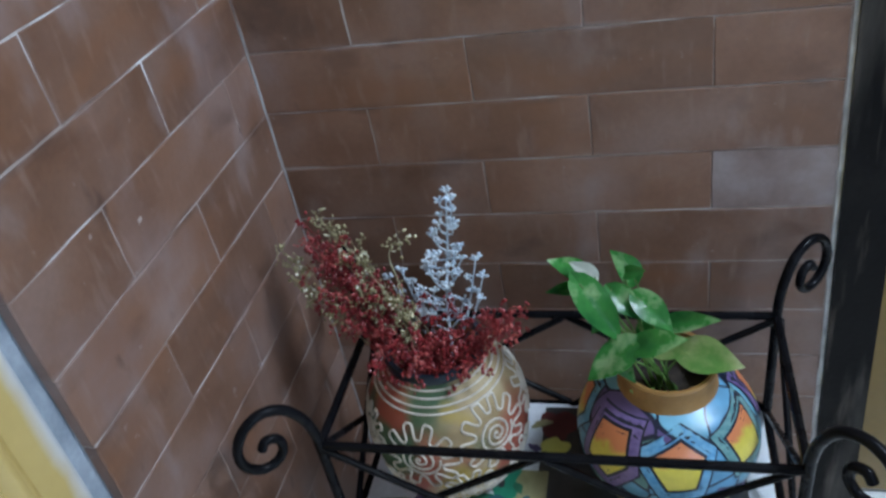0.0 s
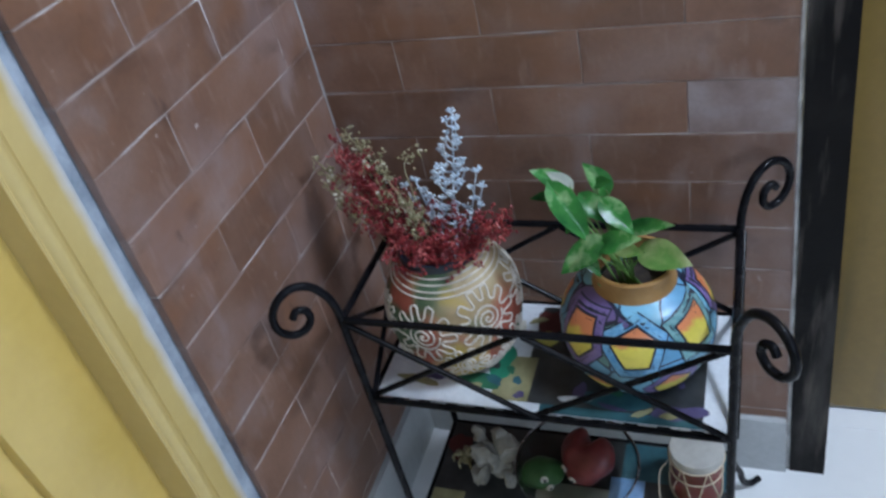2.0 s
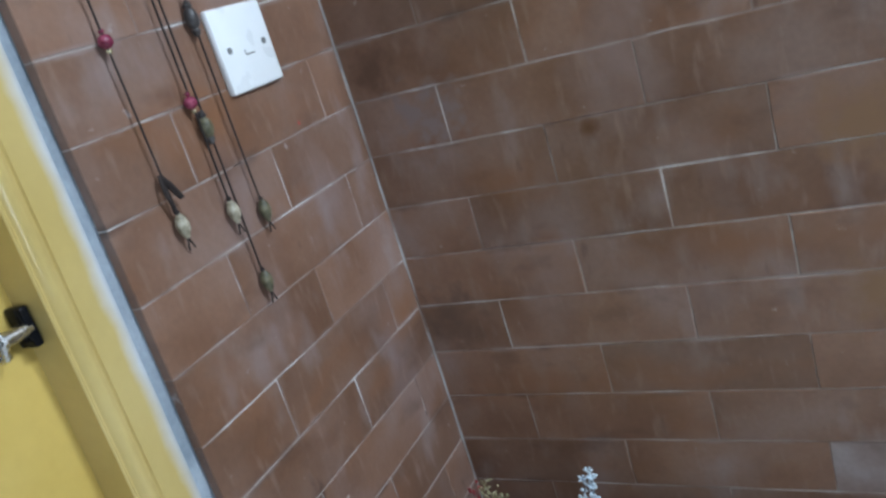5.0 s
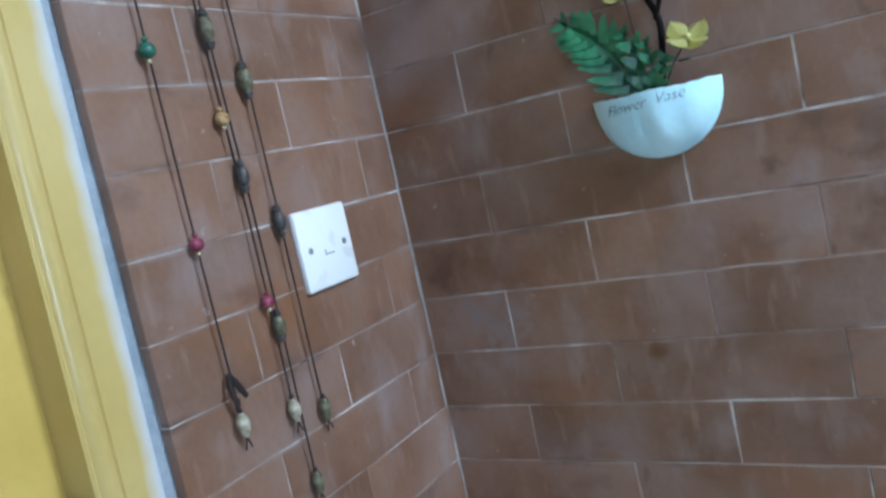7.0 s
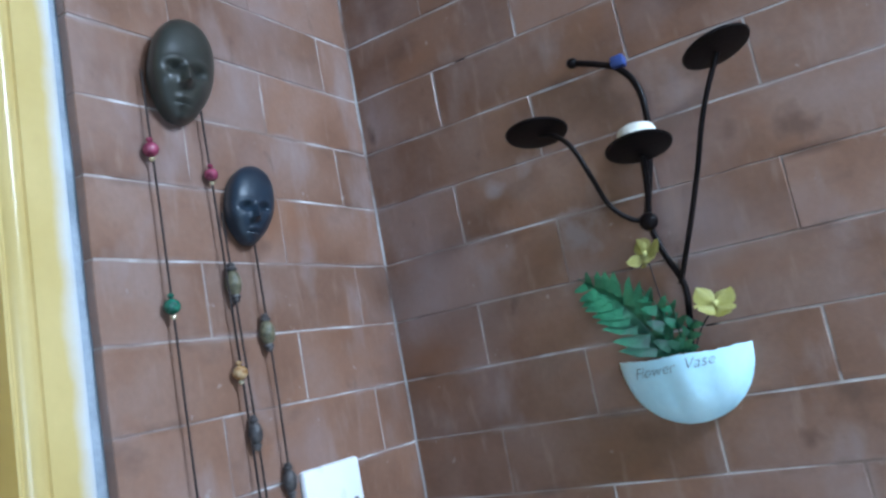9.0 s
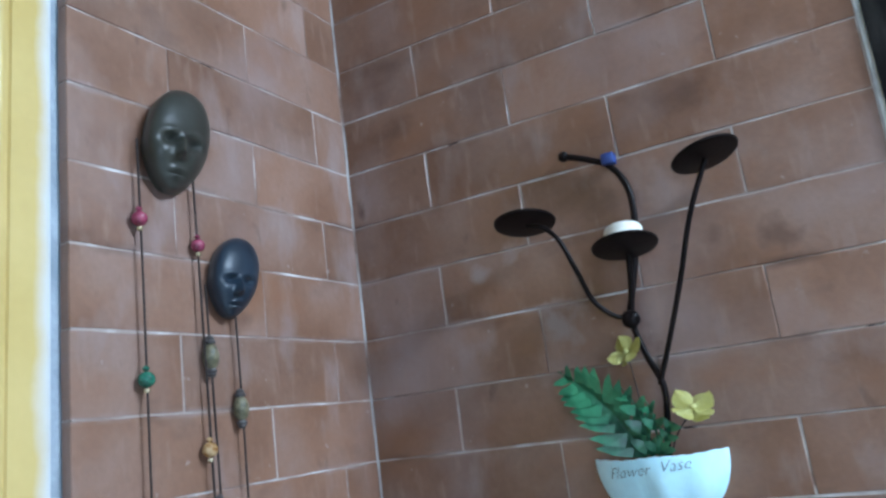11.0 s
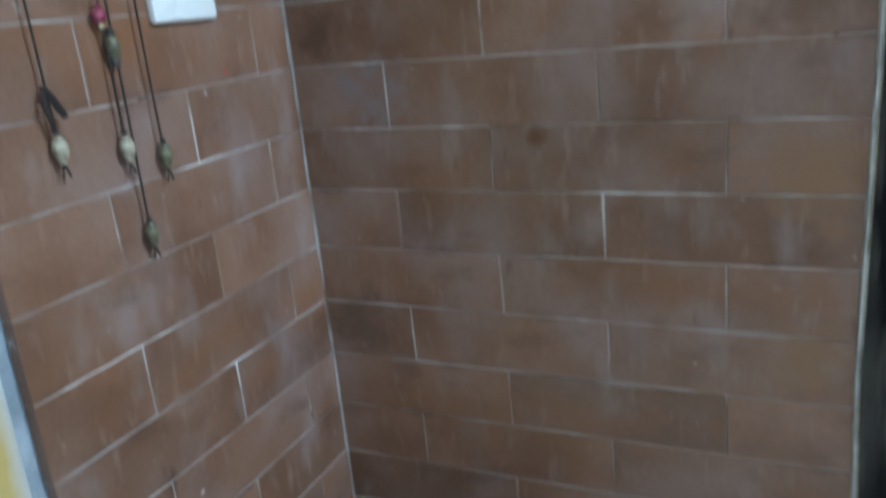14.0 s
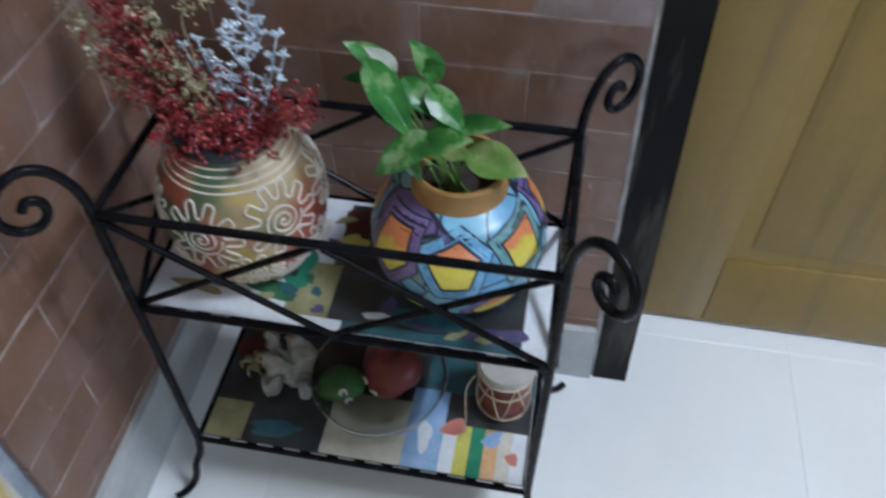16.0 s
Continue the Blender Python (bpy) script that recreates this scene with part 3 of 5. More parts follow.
# window in the south wall
window = thing("window_1", (1.9, SOUTH - 0.05, 1.0), "plain window with a white frame and clear panes", "window", kind="structure")
WY0, WY1 = SOUTH - 0.07, SOUTH - 0.03
bm = BM()
box(bm, WX0, WX0 + 0.04, WY0, WY1, 1.0, 1.9)
box(bm, WX1 - 0.04, WX1, WY0, WY1, 1.0, 1.9)
box(bm, WX0 + 0.0402, WX1 - 0.0402, WY0, WY1, 1.0, 1.04)
box(bm, WX0 + 0.0402, WX1 - 0.0402, WY0, WY1, 1.86, 1.9)
box(bm, 1.885, 1.915, WY0, WY1, 1.0402, 1.8598)
part("window_frame", bm, PLATE, window, smooth=False)
for x0, x1 in ((WX0 + 0.04, 1.885), (1.915, WX1 - 0.04)):
    pane = part("pane", box(BM(), x0, x1, SOUTH - 0.052, SOUTH - 0.048, 1.04, 1.86), GLASS, window, smooth=False)
    pane.visible_shadow = False

# strips of filler where the bricks end
bm = BM()
pts = [(edge_x(z) + 0.0012, z) for z in (0.0, 0.3, 0.6, 0.92, 1.5, 2.05)]
out = [(x + 0.0120, z) for x, z in [(edge_x(q / 40) + 0.001, q / 40) for q in range(82, -1, -1)]]
prism(bm, pts + out, "y", 0.001, 0.02)
setting("trim_filler", bm, FILLER, "rough white filler line beside the door frame", "trim")

# skirting tiles
bm = BM()
prism(bm, [(0.010, 0.0), (edge_x(0), 0.0), (edge_x(LOW) - 0.001, LOW - 0.003), (0.010, LOW - 0.003)], "y", -0.009, 0.001)
setting("baseboard", bm, SKIRT, "pale grey-white skirting tile at the foot of the wall", "skirting")
bm = BM()
prism(bm, [(0.001, 0.0), (-0.432, 0.0), (-0.432, LOW - 0.003), (0.001, LOW - 0.003)], "x", -0.001, 0.009)
setting("baseboard", bm, SKIRT, "pale grey-white skirting tile at the foot of the wall", "skirting")

# ---- dark door frame and olive door in the north wall ----
door_2 = thing("door_2", (1.1, 0.12, 0.0), "closed olive-brown painted panel door in a dark wood frame", "door", kind="structure")


def jamb_outline(shift, width):
    left = [(edge_x(z) + shift, z) for z in (0.0, 0.92, 2.125)]
    right = [(edge_x(z) + shift + width, z) for z in (2.125, 0.92, 0.0)]
    return left + right


part("jamb", prism(BM(), jamb_outline(0.0060, 0.0530), "y", -0.004, 0.21), DARKWOOD, door_2, "scuffed near-black wooden door jamb", False)
part("jamb", box(BM(), XW + 0.002, XW + 0.058, -0.004, 0.21, 0.0, 2.125, 0.002), DARKWOOD, door_2, "scuffed near-black wooden door jamb", False)
part("lintel", box(BM(), 0.675, XW + 0.0018, -0.004, 0.21, 2.065, 2.124, 0.002), DARKWOOD, door_2, "near-black wooden lintel", False)
XA = 0.690
bm = BM()
box(bm, XA, 0.832, 0.140, 0.172, 0.008, 2.062, 0.0025)
part("stile", bm, OLIVE, door_2)
part("stile", box(BM(), 1.36, XW, 0.140, 0.172, 0.008, 2.062, 0.0025), OLIVE, door_2)
for z0, z1 in ((0.008, 0.168), (0.93, 1.06), (1.92, 2.062)):
    part("rail", box(BM(), 0.8322, 1.3598, 0.140, 0.172, z0, z1, 0.0025), OLIVE, door_2)
for z0, z1 in ((0.1682, 0.9298), (1.0602, 1.9198)):
    bm = BM()
    box(bm, 0.8322, 1.3598, 0.1440, 0.166, z0, z1)
    box(bm, 0.862, 1.33, 0.1410, 0.152, z0 + 0.03, z1 - 0.03, 0.006)
    part("panel", bm, OLIVE, door_2)

# ---- yellow door and frame in the west wall ----
door_1 = thing("door_1", (-0.03, -0.9, 0.0), "closed glossy yellow painted door with moulded frame", "door", kind="structure")


def yellow_jamb():
    """The moulded section of the jamb, drawn out upwards."""
    yo = -0.4360
    section = [(-0.0136, yo), (-0.0112, yo - 0.0029), (-0.0096, yo - 0.0075), (-0.0086, yo - 0.0138), (-0.0080, yo - 0.0218), (-0.0078, yo - 0.0391), (-0.0102, yo - 0.0405), (-0.0102, yo - 0.0421),
               (-0.0072, yo - 0.0437), (-0.0056, yo - 0.0483), (-0.0062, yo - 0.0517), (-0.0098, yo - 0.0563), (-0.0122, yo - 0.0581), (-0.0122, yo - 0.0598), (-0.0102, yo - 0.0615), (-0.0110, yo - 0.0633),
               (-0.1000, yo - 0.0638), (-0.1000, yo - 0.0615), (-0.0138, yo - 0.0592)]
    return section


bm = BM()
prism(bm, [(x, y) for x, y in yellow_jamb()], "z", 0.0, 2.12)
for v in bm.verts:
    v.co.y += -0.020 * (1.05 - v.co.z)
jamb = part("jamb", bm, YELLOW_WORN_HIGHLIGHT, door_1, "yellow painted moulded door jamb", True)
part("jamb", box(BM(), -0.1, -0.008, YW, YW + 0.05, 0.0, 2.058, 0.003), YELLOW, door_1, "yellow painted door jamb", False)
part("lintel", box(BM(), -0.1, -0.008, YW + 0.0502, -0.4650, 2.0, 2.058, 0.003), YELLOW, door_1, "yellow painted lintel", False)
part("stile", box(BM(), -0.086, -0.050, -0.612, -0.460, 0.006, 1.998, 0.002), YELLOW, door_1)
part("stile", box(BM(), -0.086, -0.050, YW + 0.0504, -1.17, 0.006, 1.998, 0.002), YELLOW, door_1)
for z0, z1 in ((0.006, 0.2), (0.92, 1.05), (1.86, 1.998)):
    part("rail", box(BM(), -0.086, -0.050, -1.1698, -0.6122, z0, z1, 0.002), YELLOW, door_1)
for z0, z1 in ((0.2002, 0.9198), (1.0502, 1.8598)):
    bm = BM()
    box(bm, -0.078, -0.064, -1.1698, -0.6122, z0, z1)
    box(bm, -0.066, -0.0535, -1.14, -0.640, z0 + 0.028, z1 - 0.028, 0.006)
    part("panel", bm, YELLOW, door_1)
BX = -0.034
bolt = part("bolt", tube(BM(), [(BX, -0.5010, 1.205), (BX, -0.63, 1.205)], 0.0065, 12), STEEL, door_1, "worn steel sliding bolt")
part("bolt_plate", box(BM(), -0.0498, -0.0475, -0.625, -0.516, 1.186, 1.224, 0.0008), STEEL, bolt, "worn steel bolt plate")
for y in (-0.530, -0.60):
    bm = BM()
    tube(bm, [(BX - 0.0135, y, 1.190), (BX + 0.002, y, 1.193), (BX + 0.0085, y, 1.205), (BX + 0.002, y, 1.217), (BX - 0.0135, y, 1.220)], 0.0035, 8)
    part("bolt_guide", bm, STEEL, bolt)
part("keeper", box(BM(), -0.0495, -0.0280, -0.5060, -0.4980, 1.188, 1.224, 0.002), IRON, bolt, "black bolt keeper plate")
part("bolt_handle", tube(BM(), glide([(BX, -0.568, 1.205), (BX + 0.014, -0.569, 1.199), (BX + 0.018, -0.570, 1.180)], 10), 0.0035, 8), STEEL, bolt)

# ---- unseen wall lamp and added ceiling fill lamp ----
lamp = thing("wall_lamp", (LAMP[0], 0.004, LAMP[2]), "round white lit lamp on the plaster wall", "lamp")
TURN = pose(0, 0, 0, 90, 0, 0).to_3x3()
bm = BM()
lathe(bm, [(0.0, 0.0), (0.09, 0.0), (0.09, 0.02), (0.07, 0.03), (0.0, 0.03)], (LAMP[0], 0.003, LAMP[2]), 32, TURN)
part("base", bm, PLATE, lamp)
bm = BM()
lathe(bm, [(0.0, 0.031), (0.13, 0.031), (0.17, 0.070), (0.15, 0.120), (0.09, 0.150), (0.0, 0.160)], (LAMP[0], 0.003, LAMP[2]), 32, TURN)
part("bulb", bm, GLOW, lamp, "glowing white bulb")
# fixture made up to carry the added fill light
lamp = thing("ceiling_fill_lamp", (1.90, -0.62, HIGH), "round white lit ceiling lamp, unseen, added as fill", "lamp")
bm = BM()
lathe(bm, [(0.0, HIGH - 0.025), (0.29, HIGH - 0.025), (0.30, HIGH - 0.015), (0.30, HIGH), (0.0, HIGH)], (1.90, -0.62, 0), 40)
part("base", bm, PLATE, lamp)

bm = BM()
lathe(bm, [(0.0, HIGH - 0.034), (0.24, HIGH - 0.034), (0.27, HIGH - 0.026), (0.0, HIGH - 0.026)], (1.90, -0.62, 0), 40)
part("diffuser", bm, GLOW, lamp, "glowing white diffuser of the added fill lamp")

# ---- black iron rack ----
RX0, RX1, RY0, RY1 = 0.098, 0.561, -0.281, -0.075
TOP, MID, BOT = 0.573, 0.421, 0.119
rack = thing("plant_rack", (0.33, -0.178, 0.0), "black wrought-iron two-tier rack with scrolled corners and crossed braces", "rack")
SCROLL = [(0.0, 0.0), (0.001, 0.018), (0.007, 0.042), (0.022, 0.066), (0.044, 0.076), (0.066, 0.069), (0.080, 0.050), (0.080, 0.027), (0.066, 0.011), (0.048, 0.010), (0.037, 0.022), (0.039, 0.037), (0.051, 0.042), (0.058, 0.034)]
for x, sx in ((RX0, -1), (RX1, 1)):
    for y, sy in ((RY0, -1), (RY1, 1)):
        q = 0.7071
        way = Vector((sx * q, sy * q, 0))
        k = 0.82 if (sx, sy) == (-1, 1) else 0.94
        scroll = [Vector((x, y, TOP)) + way * d * k + Vector((0, 0, h)) for d, h in SCROLL]
        foot = [Vector((x, y, z)) + way * d for d, z in ((0.0, BOT), (0.006, 0.085), (0.018, 0.060), (0.022, 0.040), (0.030, 0.020), (0.046, 0.0065), (0.062, 0.0062))]
        bm = BM()
        tube(bm, glide(scroll, 60), 0.0056, 10, 0.9)
        part("scroll", bm, IRON, rack)
        bm = BM()
        tube(bm, [(x, y, TOP + 0.0005)] + [(x, y, TOP - (TOP - BOT) * i / 10) for i in range(1, 10)] + glide(foot, 24), 0.0056, 10)
        part("leg", bm, IRON, rack)


def rail(a, b, r, name="rail"):
    a, b = Vector(a), Vector(b)
    part(name, tube(BM(), [a + (b - a) * i / 4 for i in range(5)], r, 8), IRON, rack)


XM = (RX0 + RX1) / 2
for y in (RY0, RY1):
    s = -1 if y == RY0 else 1
    for z, r in ((TOP - 0.002, 0.0048), (MID, 0.0046), (BOT, 0.0042)):
        rail((RX0, y, z), (RX1, y, z), r)
    for x0, x1 in ((RX0, XM), (XM, RX1)):
        rail((x0, y + s * 0.002, TOP - 0.004), (x1, y + s * 0.002, MID + 0.002), 0.0040, "brace")
        rail((x0, y - s * 0.004, MID + 0.002), (x1, y - s * 0.004, TOP - 0.004), 0.0040, "brace")
for x in (RX0, RX1):
    for z, r in ((TOP - 0.002, 0.0048), (MID, 0.0044), (BOT, 0.0042)):
        rail((x, RY0, z), (x, RY1, z), r)
    rail((x - 0.002, RY0, TOP - 0.006), (x - 0.002, RY1, MID + 0.003), 0.0038, "brace")
    rail((x + 0.004, RY0, MID + 0.003), (x + 0.004, RY1, TOP - 0.006), 0.0038, "brace")
for z in (MID, BOT):
    for i in range(1, 12):
        x = RX0 + (RX1 - RX0) * i / 12
        bm = BM()
        box(bm, x - 0.008, x + 0.008, RY0 + 0.002, RY1 - 0.002, z + 0.0018, z + 0.0040, 0.0006)
        part("slat", bm, IRON, rack)

# ---- printed sheets on the shelves ----
PAPER = {k: material("print_" + k, [(0.3, a), (0.7, b)], 0.30, scale=28, fine=150, bump=0.03, rough_spread=0.05) for k, a, b in (
    ("white", (0.60, 0.63, 0.66), (0.72, 0.75, 0.78)), ("green", (0.02, 0.10, 0.06), (0.06, 0.20, 0.10)), ("olive", (0.20, 0.19, 0.09), (0.36, 0.33, 0.18)),
    ("dark", (0.020, 0.022, 0.024), (0.055, 0.058, 0.056)), ("violet", (0.055, 0.045, 0.11), (0.12, 0.10, 0.20)), ("cream", (0.50, 0.47, 0.39), (0.64, 0.61, 0.52)),
    ("blue", (0.15, 0.30, 0.52), (0.35, 0.48, 0.66)), ("yellow", (0.50, 0.47, 0.08), (0.62, 0.58, 0.16)), ("leaf", (0.02, 0.17, 0.10), (0.05, 0.28, 0.16)),
    ("orange", (0.56, 0.30, 0.12), (0.68, 0.44, 0.24)), ("rose", (0.42, 0.12, 0.10), (0.58, 0.24, 0.18)), ("teal", (0.02, 0.07, 0.09), (0.05, 0.14, 0.16)), ("maroon", (0.07, 0.015, 0.015), (0.13, 0.03, 0.03)))}


def blot(bm, cx, cy, rx, ry, z, turn=0.0, seed=0, n=26):
    """A printed patch with an uneven outline, lying flat."""
    r = random.Random(seed)
    ph = [r.uniform(0, 6.28) for _ in range(4)]
    ring = []
    for k in range(n):
        a = 2 * math.pi * k / n
        f = 1 + 0.16 * math.sin(2 * a + ph[0]) + 0.12 * math.sin(3 * a + ph[1]) + 0.09 * math.sin(5 * a + ph[2])
        u, v = rx * f * math.cos(a), ry * f * math.sin(a)
        c, s = math.cos(turn), math.sin(turn)
        ring.append(bm.verts.new((cx + u * c - v * s, cy + u * s + v * c, z)))
    bm.faces.new(ring)
    return bm


def patch(sheet, kind, x0, x1, y0, y1, z):
    part("print", prism(BM(), [(x0, y0), (x1, y0), (x1, y1), (x0, y1)], "z", z - 0.00015, z), PAPER[kind], sheet, smooth=False)


z = MID + 0.0046
upper = thing("shelf_sheet", (0.33, -0.178, z), "white glossy printed sheet lying on the upper shelf", "sheet")
bm = BM()
box(bm, 0.104, 0.555, -0.276, -0.080, z - 0.0005, z + 0.0003)
part("paper", bm, PAPER["white"], upper, smooth=False)
patch(upper, "dark", 0.300, 0.528, -0.262, -0.086, z + 0.0006)
patch(upper, "teal", 0.330, 0.528, -0.2755, -0.262, z + 0.0006)
patch(upper, "olive", 0.262, 0.312, -0.262, -0.185, z + 0.0008)
part("print", blot(BM(), 0.420, -0.245, 0.06, 0.012, z + 0.0009, 0, 6), PAPER["teal"], upper)
part("print", blot(BM(), 0.185, -0.225, 0.020, 0.014, z + 0.0006, 0.4, 1), PAPER["violet"], upper)
part("print", blot(BM(), 0.155, -0.242, 0.030, 0.007, z + 0.0007, -0.1, 11), PAPER["olive"], upper)
part("print", blot(BM(), 0.262, -0.196, 0.020, 0.030, z + 0.0011, 0.3, 2), PAPER["leaf"], upper)
part("print", blot(BM(), 0.240, -0.232, 0.026, 0.014, z + 0.0010, -0.3, 3), PAPER["green"], upper)
part("print", blot(BM(), 0.318, -0.115, 0.020, 0.026, z + 0.0010, 0.2, 4), PAPER["maroon"], upper)
part("print", blot(BM(), 0.315, -0.150, 0.018, 0.014, z + 0.0012, 0.9, 5), PAPER["yellow"], upper)
part("print", blot(BM(), 0.500, -0.255, 0.030, 0.012, z + 0.0011, 0.2, 7), PAPER["violet"], upper)
part("print", blot(BM(), 0.370, -0.250, 0.020, 0.005, z + 0.0012, 0.1, 9), PAPER["white"], upper)

scraps = random.Random(17)
for i in range(34):
    sx, sy = (scraps.uniform(0.115, 0.30), scraps.uniform(-0.262, -0.10)) if i < 18 else (scraps.uniform(0.31, 0.52), scraps.uniform(-0.266, -0.10))
    tone = scraps.choice(("olive", "violet", "green", "dark", "teal", "cream") if i < 18 else ("teal", "dark", "violet", "olive", "green"))
    part("print", blot(BM(), sx, sy, scraps.uniform(0.004, 0.016), scraps.uniform(0.003, 0.009), z + 0.0014 + 0.00003 * i, scraps.uniform(0, 3), 60 + i), PAPER[tone], upper)

z = BOT + 0.0046
lower = thing("shelf_sheet", (0.33, -0.178, z), "glossy dark and striped magazine sheet on the lower shelf", "sheet")
part("paper", box(BM(), 0.103, 0.556, -0.276, -0.080, z - 0.0005, z + 0.0003), PAPER["dark"], lower, smooth=False)
patch(lower, "olive", 0.104, 0.158, -0.275, -0.215, z + 0.0006)
patch(lower, "cream", 0.270, 0.384, -0.275, -0.175, z + 0.0006)
patch(lower, "blue", 0.384, 0.436, -0.275, -0.150, z + 0.0007)
for i, k in enumerate(("white", "yellow", "leaf", "orange", "cream", "white")):
    patch(lower, k, 0.436 + 0.0195 * i, 0.4555 + 0.0195 * i, -0.275, -0.200, z + 0.0007)
patch(lower, "teal", 0.400, 0.555, -0.150, -0.082, z + 0.0006)
part("print", blot(BM(), 0.450, -0.205, 0.016, 0.014, z + 0.0011, 0.3, 21), PAPER["rose"], lower)
part("print", blot(BM(), 0.410, -0.225, 0.010, 0.024, z + 0.0010, 0.2, 22), PAPER["white"], lower)
part("print", blot(BM(), 0.505, -0.215, 0.016, 0.010, z + 0.0011, 0.5, 23), PAPER["blue"], lower)
part("print", blot(BM(), 0.535, -0.240, 0.010, 0.008, z + 0.0011, 0.1, 24), PAPER["rose"], lower)
part("print", blot(BM(), 0.125, -0.130, 0.018, 0.030, z + 0.0008, 0.1, 25), PAPER["maroon"], lower)
part("print", blot(BM(), 0.200, -0.250, 0.040, 0.012, z + 0.0008, 0.1, 26), PAPER["teal"], lower)

# ---- clay pots ----
SHELF = MID + 0.0056


def radius_at(profile, h):
    for (r0, h0), (r1, h1) in zip(profile, profile[1:]):
        if h0 <= h <= h1:
            t = (h - h0) / max(1e-6, h1 - h0)
            return r0 + (r1 - r0) * t
    return profile[-1][0]


def rounded(profile, n=40):
    return [(p.x, p.z) for p in glide([(r, 0, h) for r, h in profile], n)]


P1 = (0.2035, -0.172, SHELF)
pot = thing("clay_pot", P1, "round clay pot in cream and rust with white spirals", "pot")
prof1 = rounded([(0.052, 0.0), (0.068, 0.012), (0.084, 0.042), (0.0905, 0.082), (0.0875, 0.118), (0.072, 0.152), (0.056, 0.170), (0.0520, 0.178)], 44)
bm = BM()
lathe(bm, [(0.0, 0.0)] + prof1 + [(0.049, 0.178), (0.046, 0.174), (0.060, 0.146), (0.076, 0.08), (0.05, 0.02), (0.0, 0.012)], P1, 64)
part("body", bm, POT_SPONGED, pot)
bm = BM()
lathe(bm, [(0.0515, 0.177), (0.0545, 0.179), (0.0555, 0.185), (0.0535, 0.190), (0.049, 0.190), (0.046, 0.184), (0.0480, 0.177)], P1, 56)
part("rim", bm, NAVY, pot, "dark navy glazed rim")
for h in (0.154, 0.160, 0.166, 0.172):
    bm = BM()
    r = radius_at(prof1, h) + 0.0006
    tube(bm, [(P1[0] + r * math.cos(a), P1[1] + r * math.sin(a), P1[2] + h) for a in (2 * math.pi * k / 64 for k in range(65))], 0.0013, 6, caps=False)
    part("ring", bm, CLAY_LINE, pot, "raised cream ring")


def on_pot(az, h0, u, v):
    h = min(max(h0 + v, 0.004), 0.152)
    r = radius_at(prof1, h) + 0.0004
    a = az + u / 0.085
    return (P1[0] + r * math.cos(a), P1[1] + r * math.sin(a), P1[2] + h)


def sun(az, h0, size):
    bm = BM()
    spiral = [(0.46 * size * i / 40 * math.cos(i * 0.42), 0.46 * size * i / 40 * math.sin(i * 0.42)) for i in range(46)]
    tube(bm, [on_pot(az, h0, u, v) for u, v in spiral], 0.00145, 6)
    loops = []
    for i in range(221):
        a = 2 * math.pi * i / 220
        w = 10 * a
        rr = size * (0.79 + 0.21 * math.tanh(1.3 * math.cos(w)) / 0.862)
        aa = a + 0.034 * math.sin(2 * w)
        loops.append((rr * math.cos(aa), rr * math.sin(aa)))
    tube(bm, [on_pot(az, h0, u, v) for u, v in loops], 0.00145, 6, caps=False)
    part("painted_sun", bm, CLAY_LINE, pot, "white slip spiral sun in relief")


for az, h0, size in ((-97, 0.104, 0.042), (-40, 0.114, 0.042), (16, 0.116, 0.038), (70, 0.09, 0.042), (125, 0.09, 0.042), (190, 0.09, 0.042)):
    sun(radians(az), h0, size)
for az, h0, size in ((-66, 0.050, 0.030), (-122, 0.044, 0.026), (-14, 0.052, 0.028), (-145, 0.110, 0.028), (-38, 0.028, 0.018)):
    sun(radians(az), h0, size)

P2 = (0.4440, -0.172, SHELF)
pot2 = thing("clay_pot", P2, "round clay pot painted in blue and yellow cells", "pot")
prof2 = rounded([(0.046, 0.0), (0.066, 0.010), (0.086, 0.038), (0.0940, 0.072), (0.088, 0.104), (0.071, 0.130), (0.050, 0.143)], 44)
bm = BM()
lathe(bm, [(0.0, 0.0)] + prof2 + [(0.048, 0.140), (0.07, 0.12), (0.085, 0.07), (0.05, 0.02), (0.0, 0.012)], P2, 64)
part("body", bm, POT_CELLS, pot2)
arc2 = [0.0]
for (r0, h0), (r1, h1) in zip(prof2, prof2[1:]):
    arc2.append(arc2[-1] + math.hypot(r1 - r0, h1 - h0))


def on_cell_pot(az, h0, u, v, lift):
    """A place on the pot: u metres round it and v metres along its side from the height h0."""
    start = next(i for i, (_, h) in enumerate(prof2) if h >= h0)
    want = min(max(arc2[start] + v, 0.0), arc2[-1])
    k = min(max(next((i for i, q in enumerate(arc2) if q >= want), len(arc2) - 1), 1), len(arc2) - 1)
    t = (want - arc2[k - 1]) / max(1e-6, arc2[k] - arc2[k - 1])
    r, h = (prof2[k - 1][i] + (prof2[k][i] - prof2[k - 1][i]) * t for i in (0, 1))
    a = az + u / max(0.05, r)
    return (P2[0] + (r + lift) * math.cos(a), P2[1] + (r + lift) * math.sin(a), P2[2] + h)


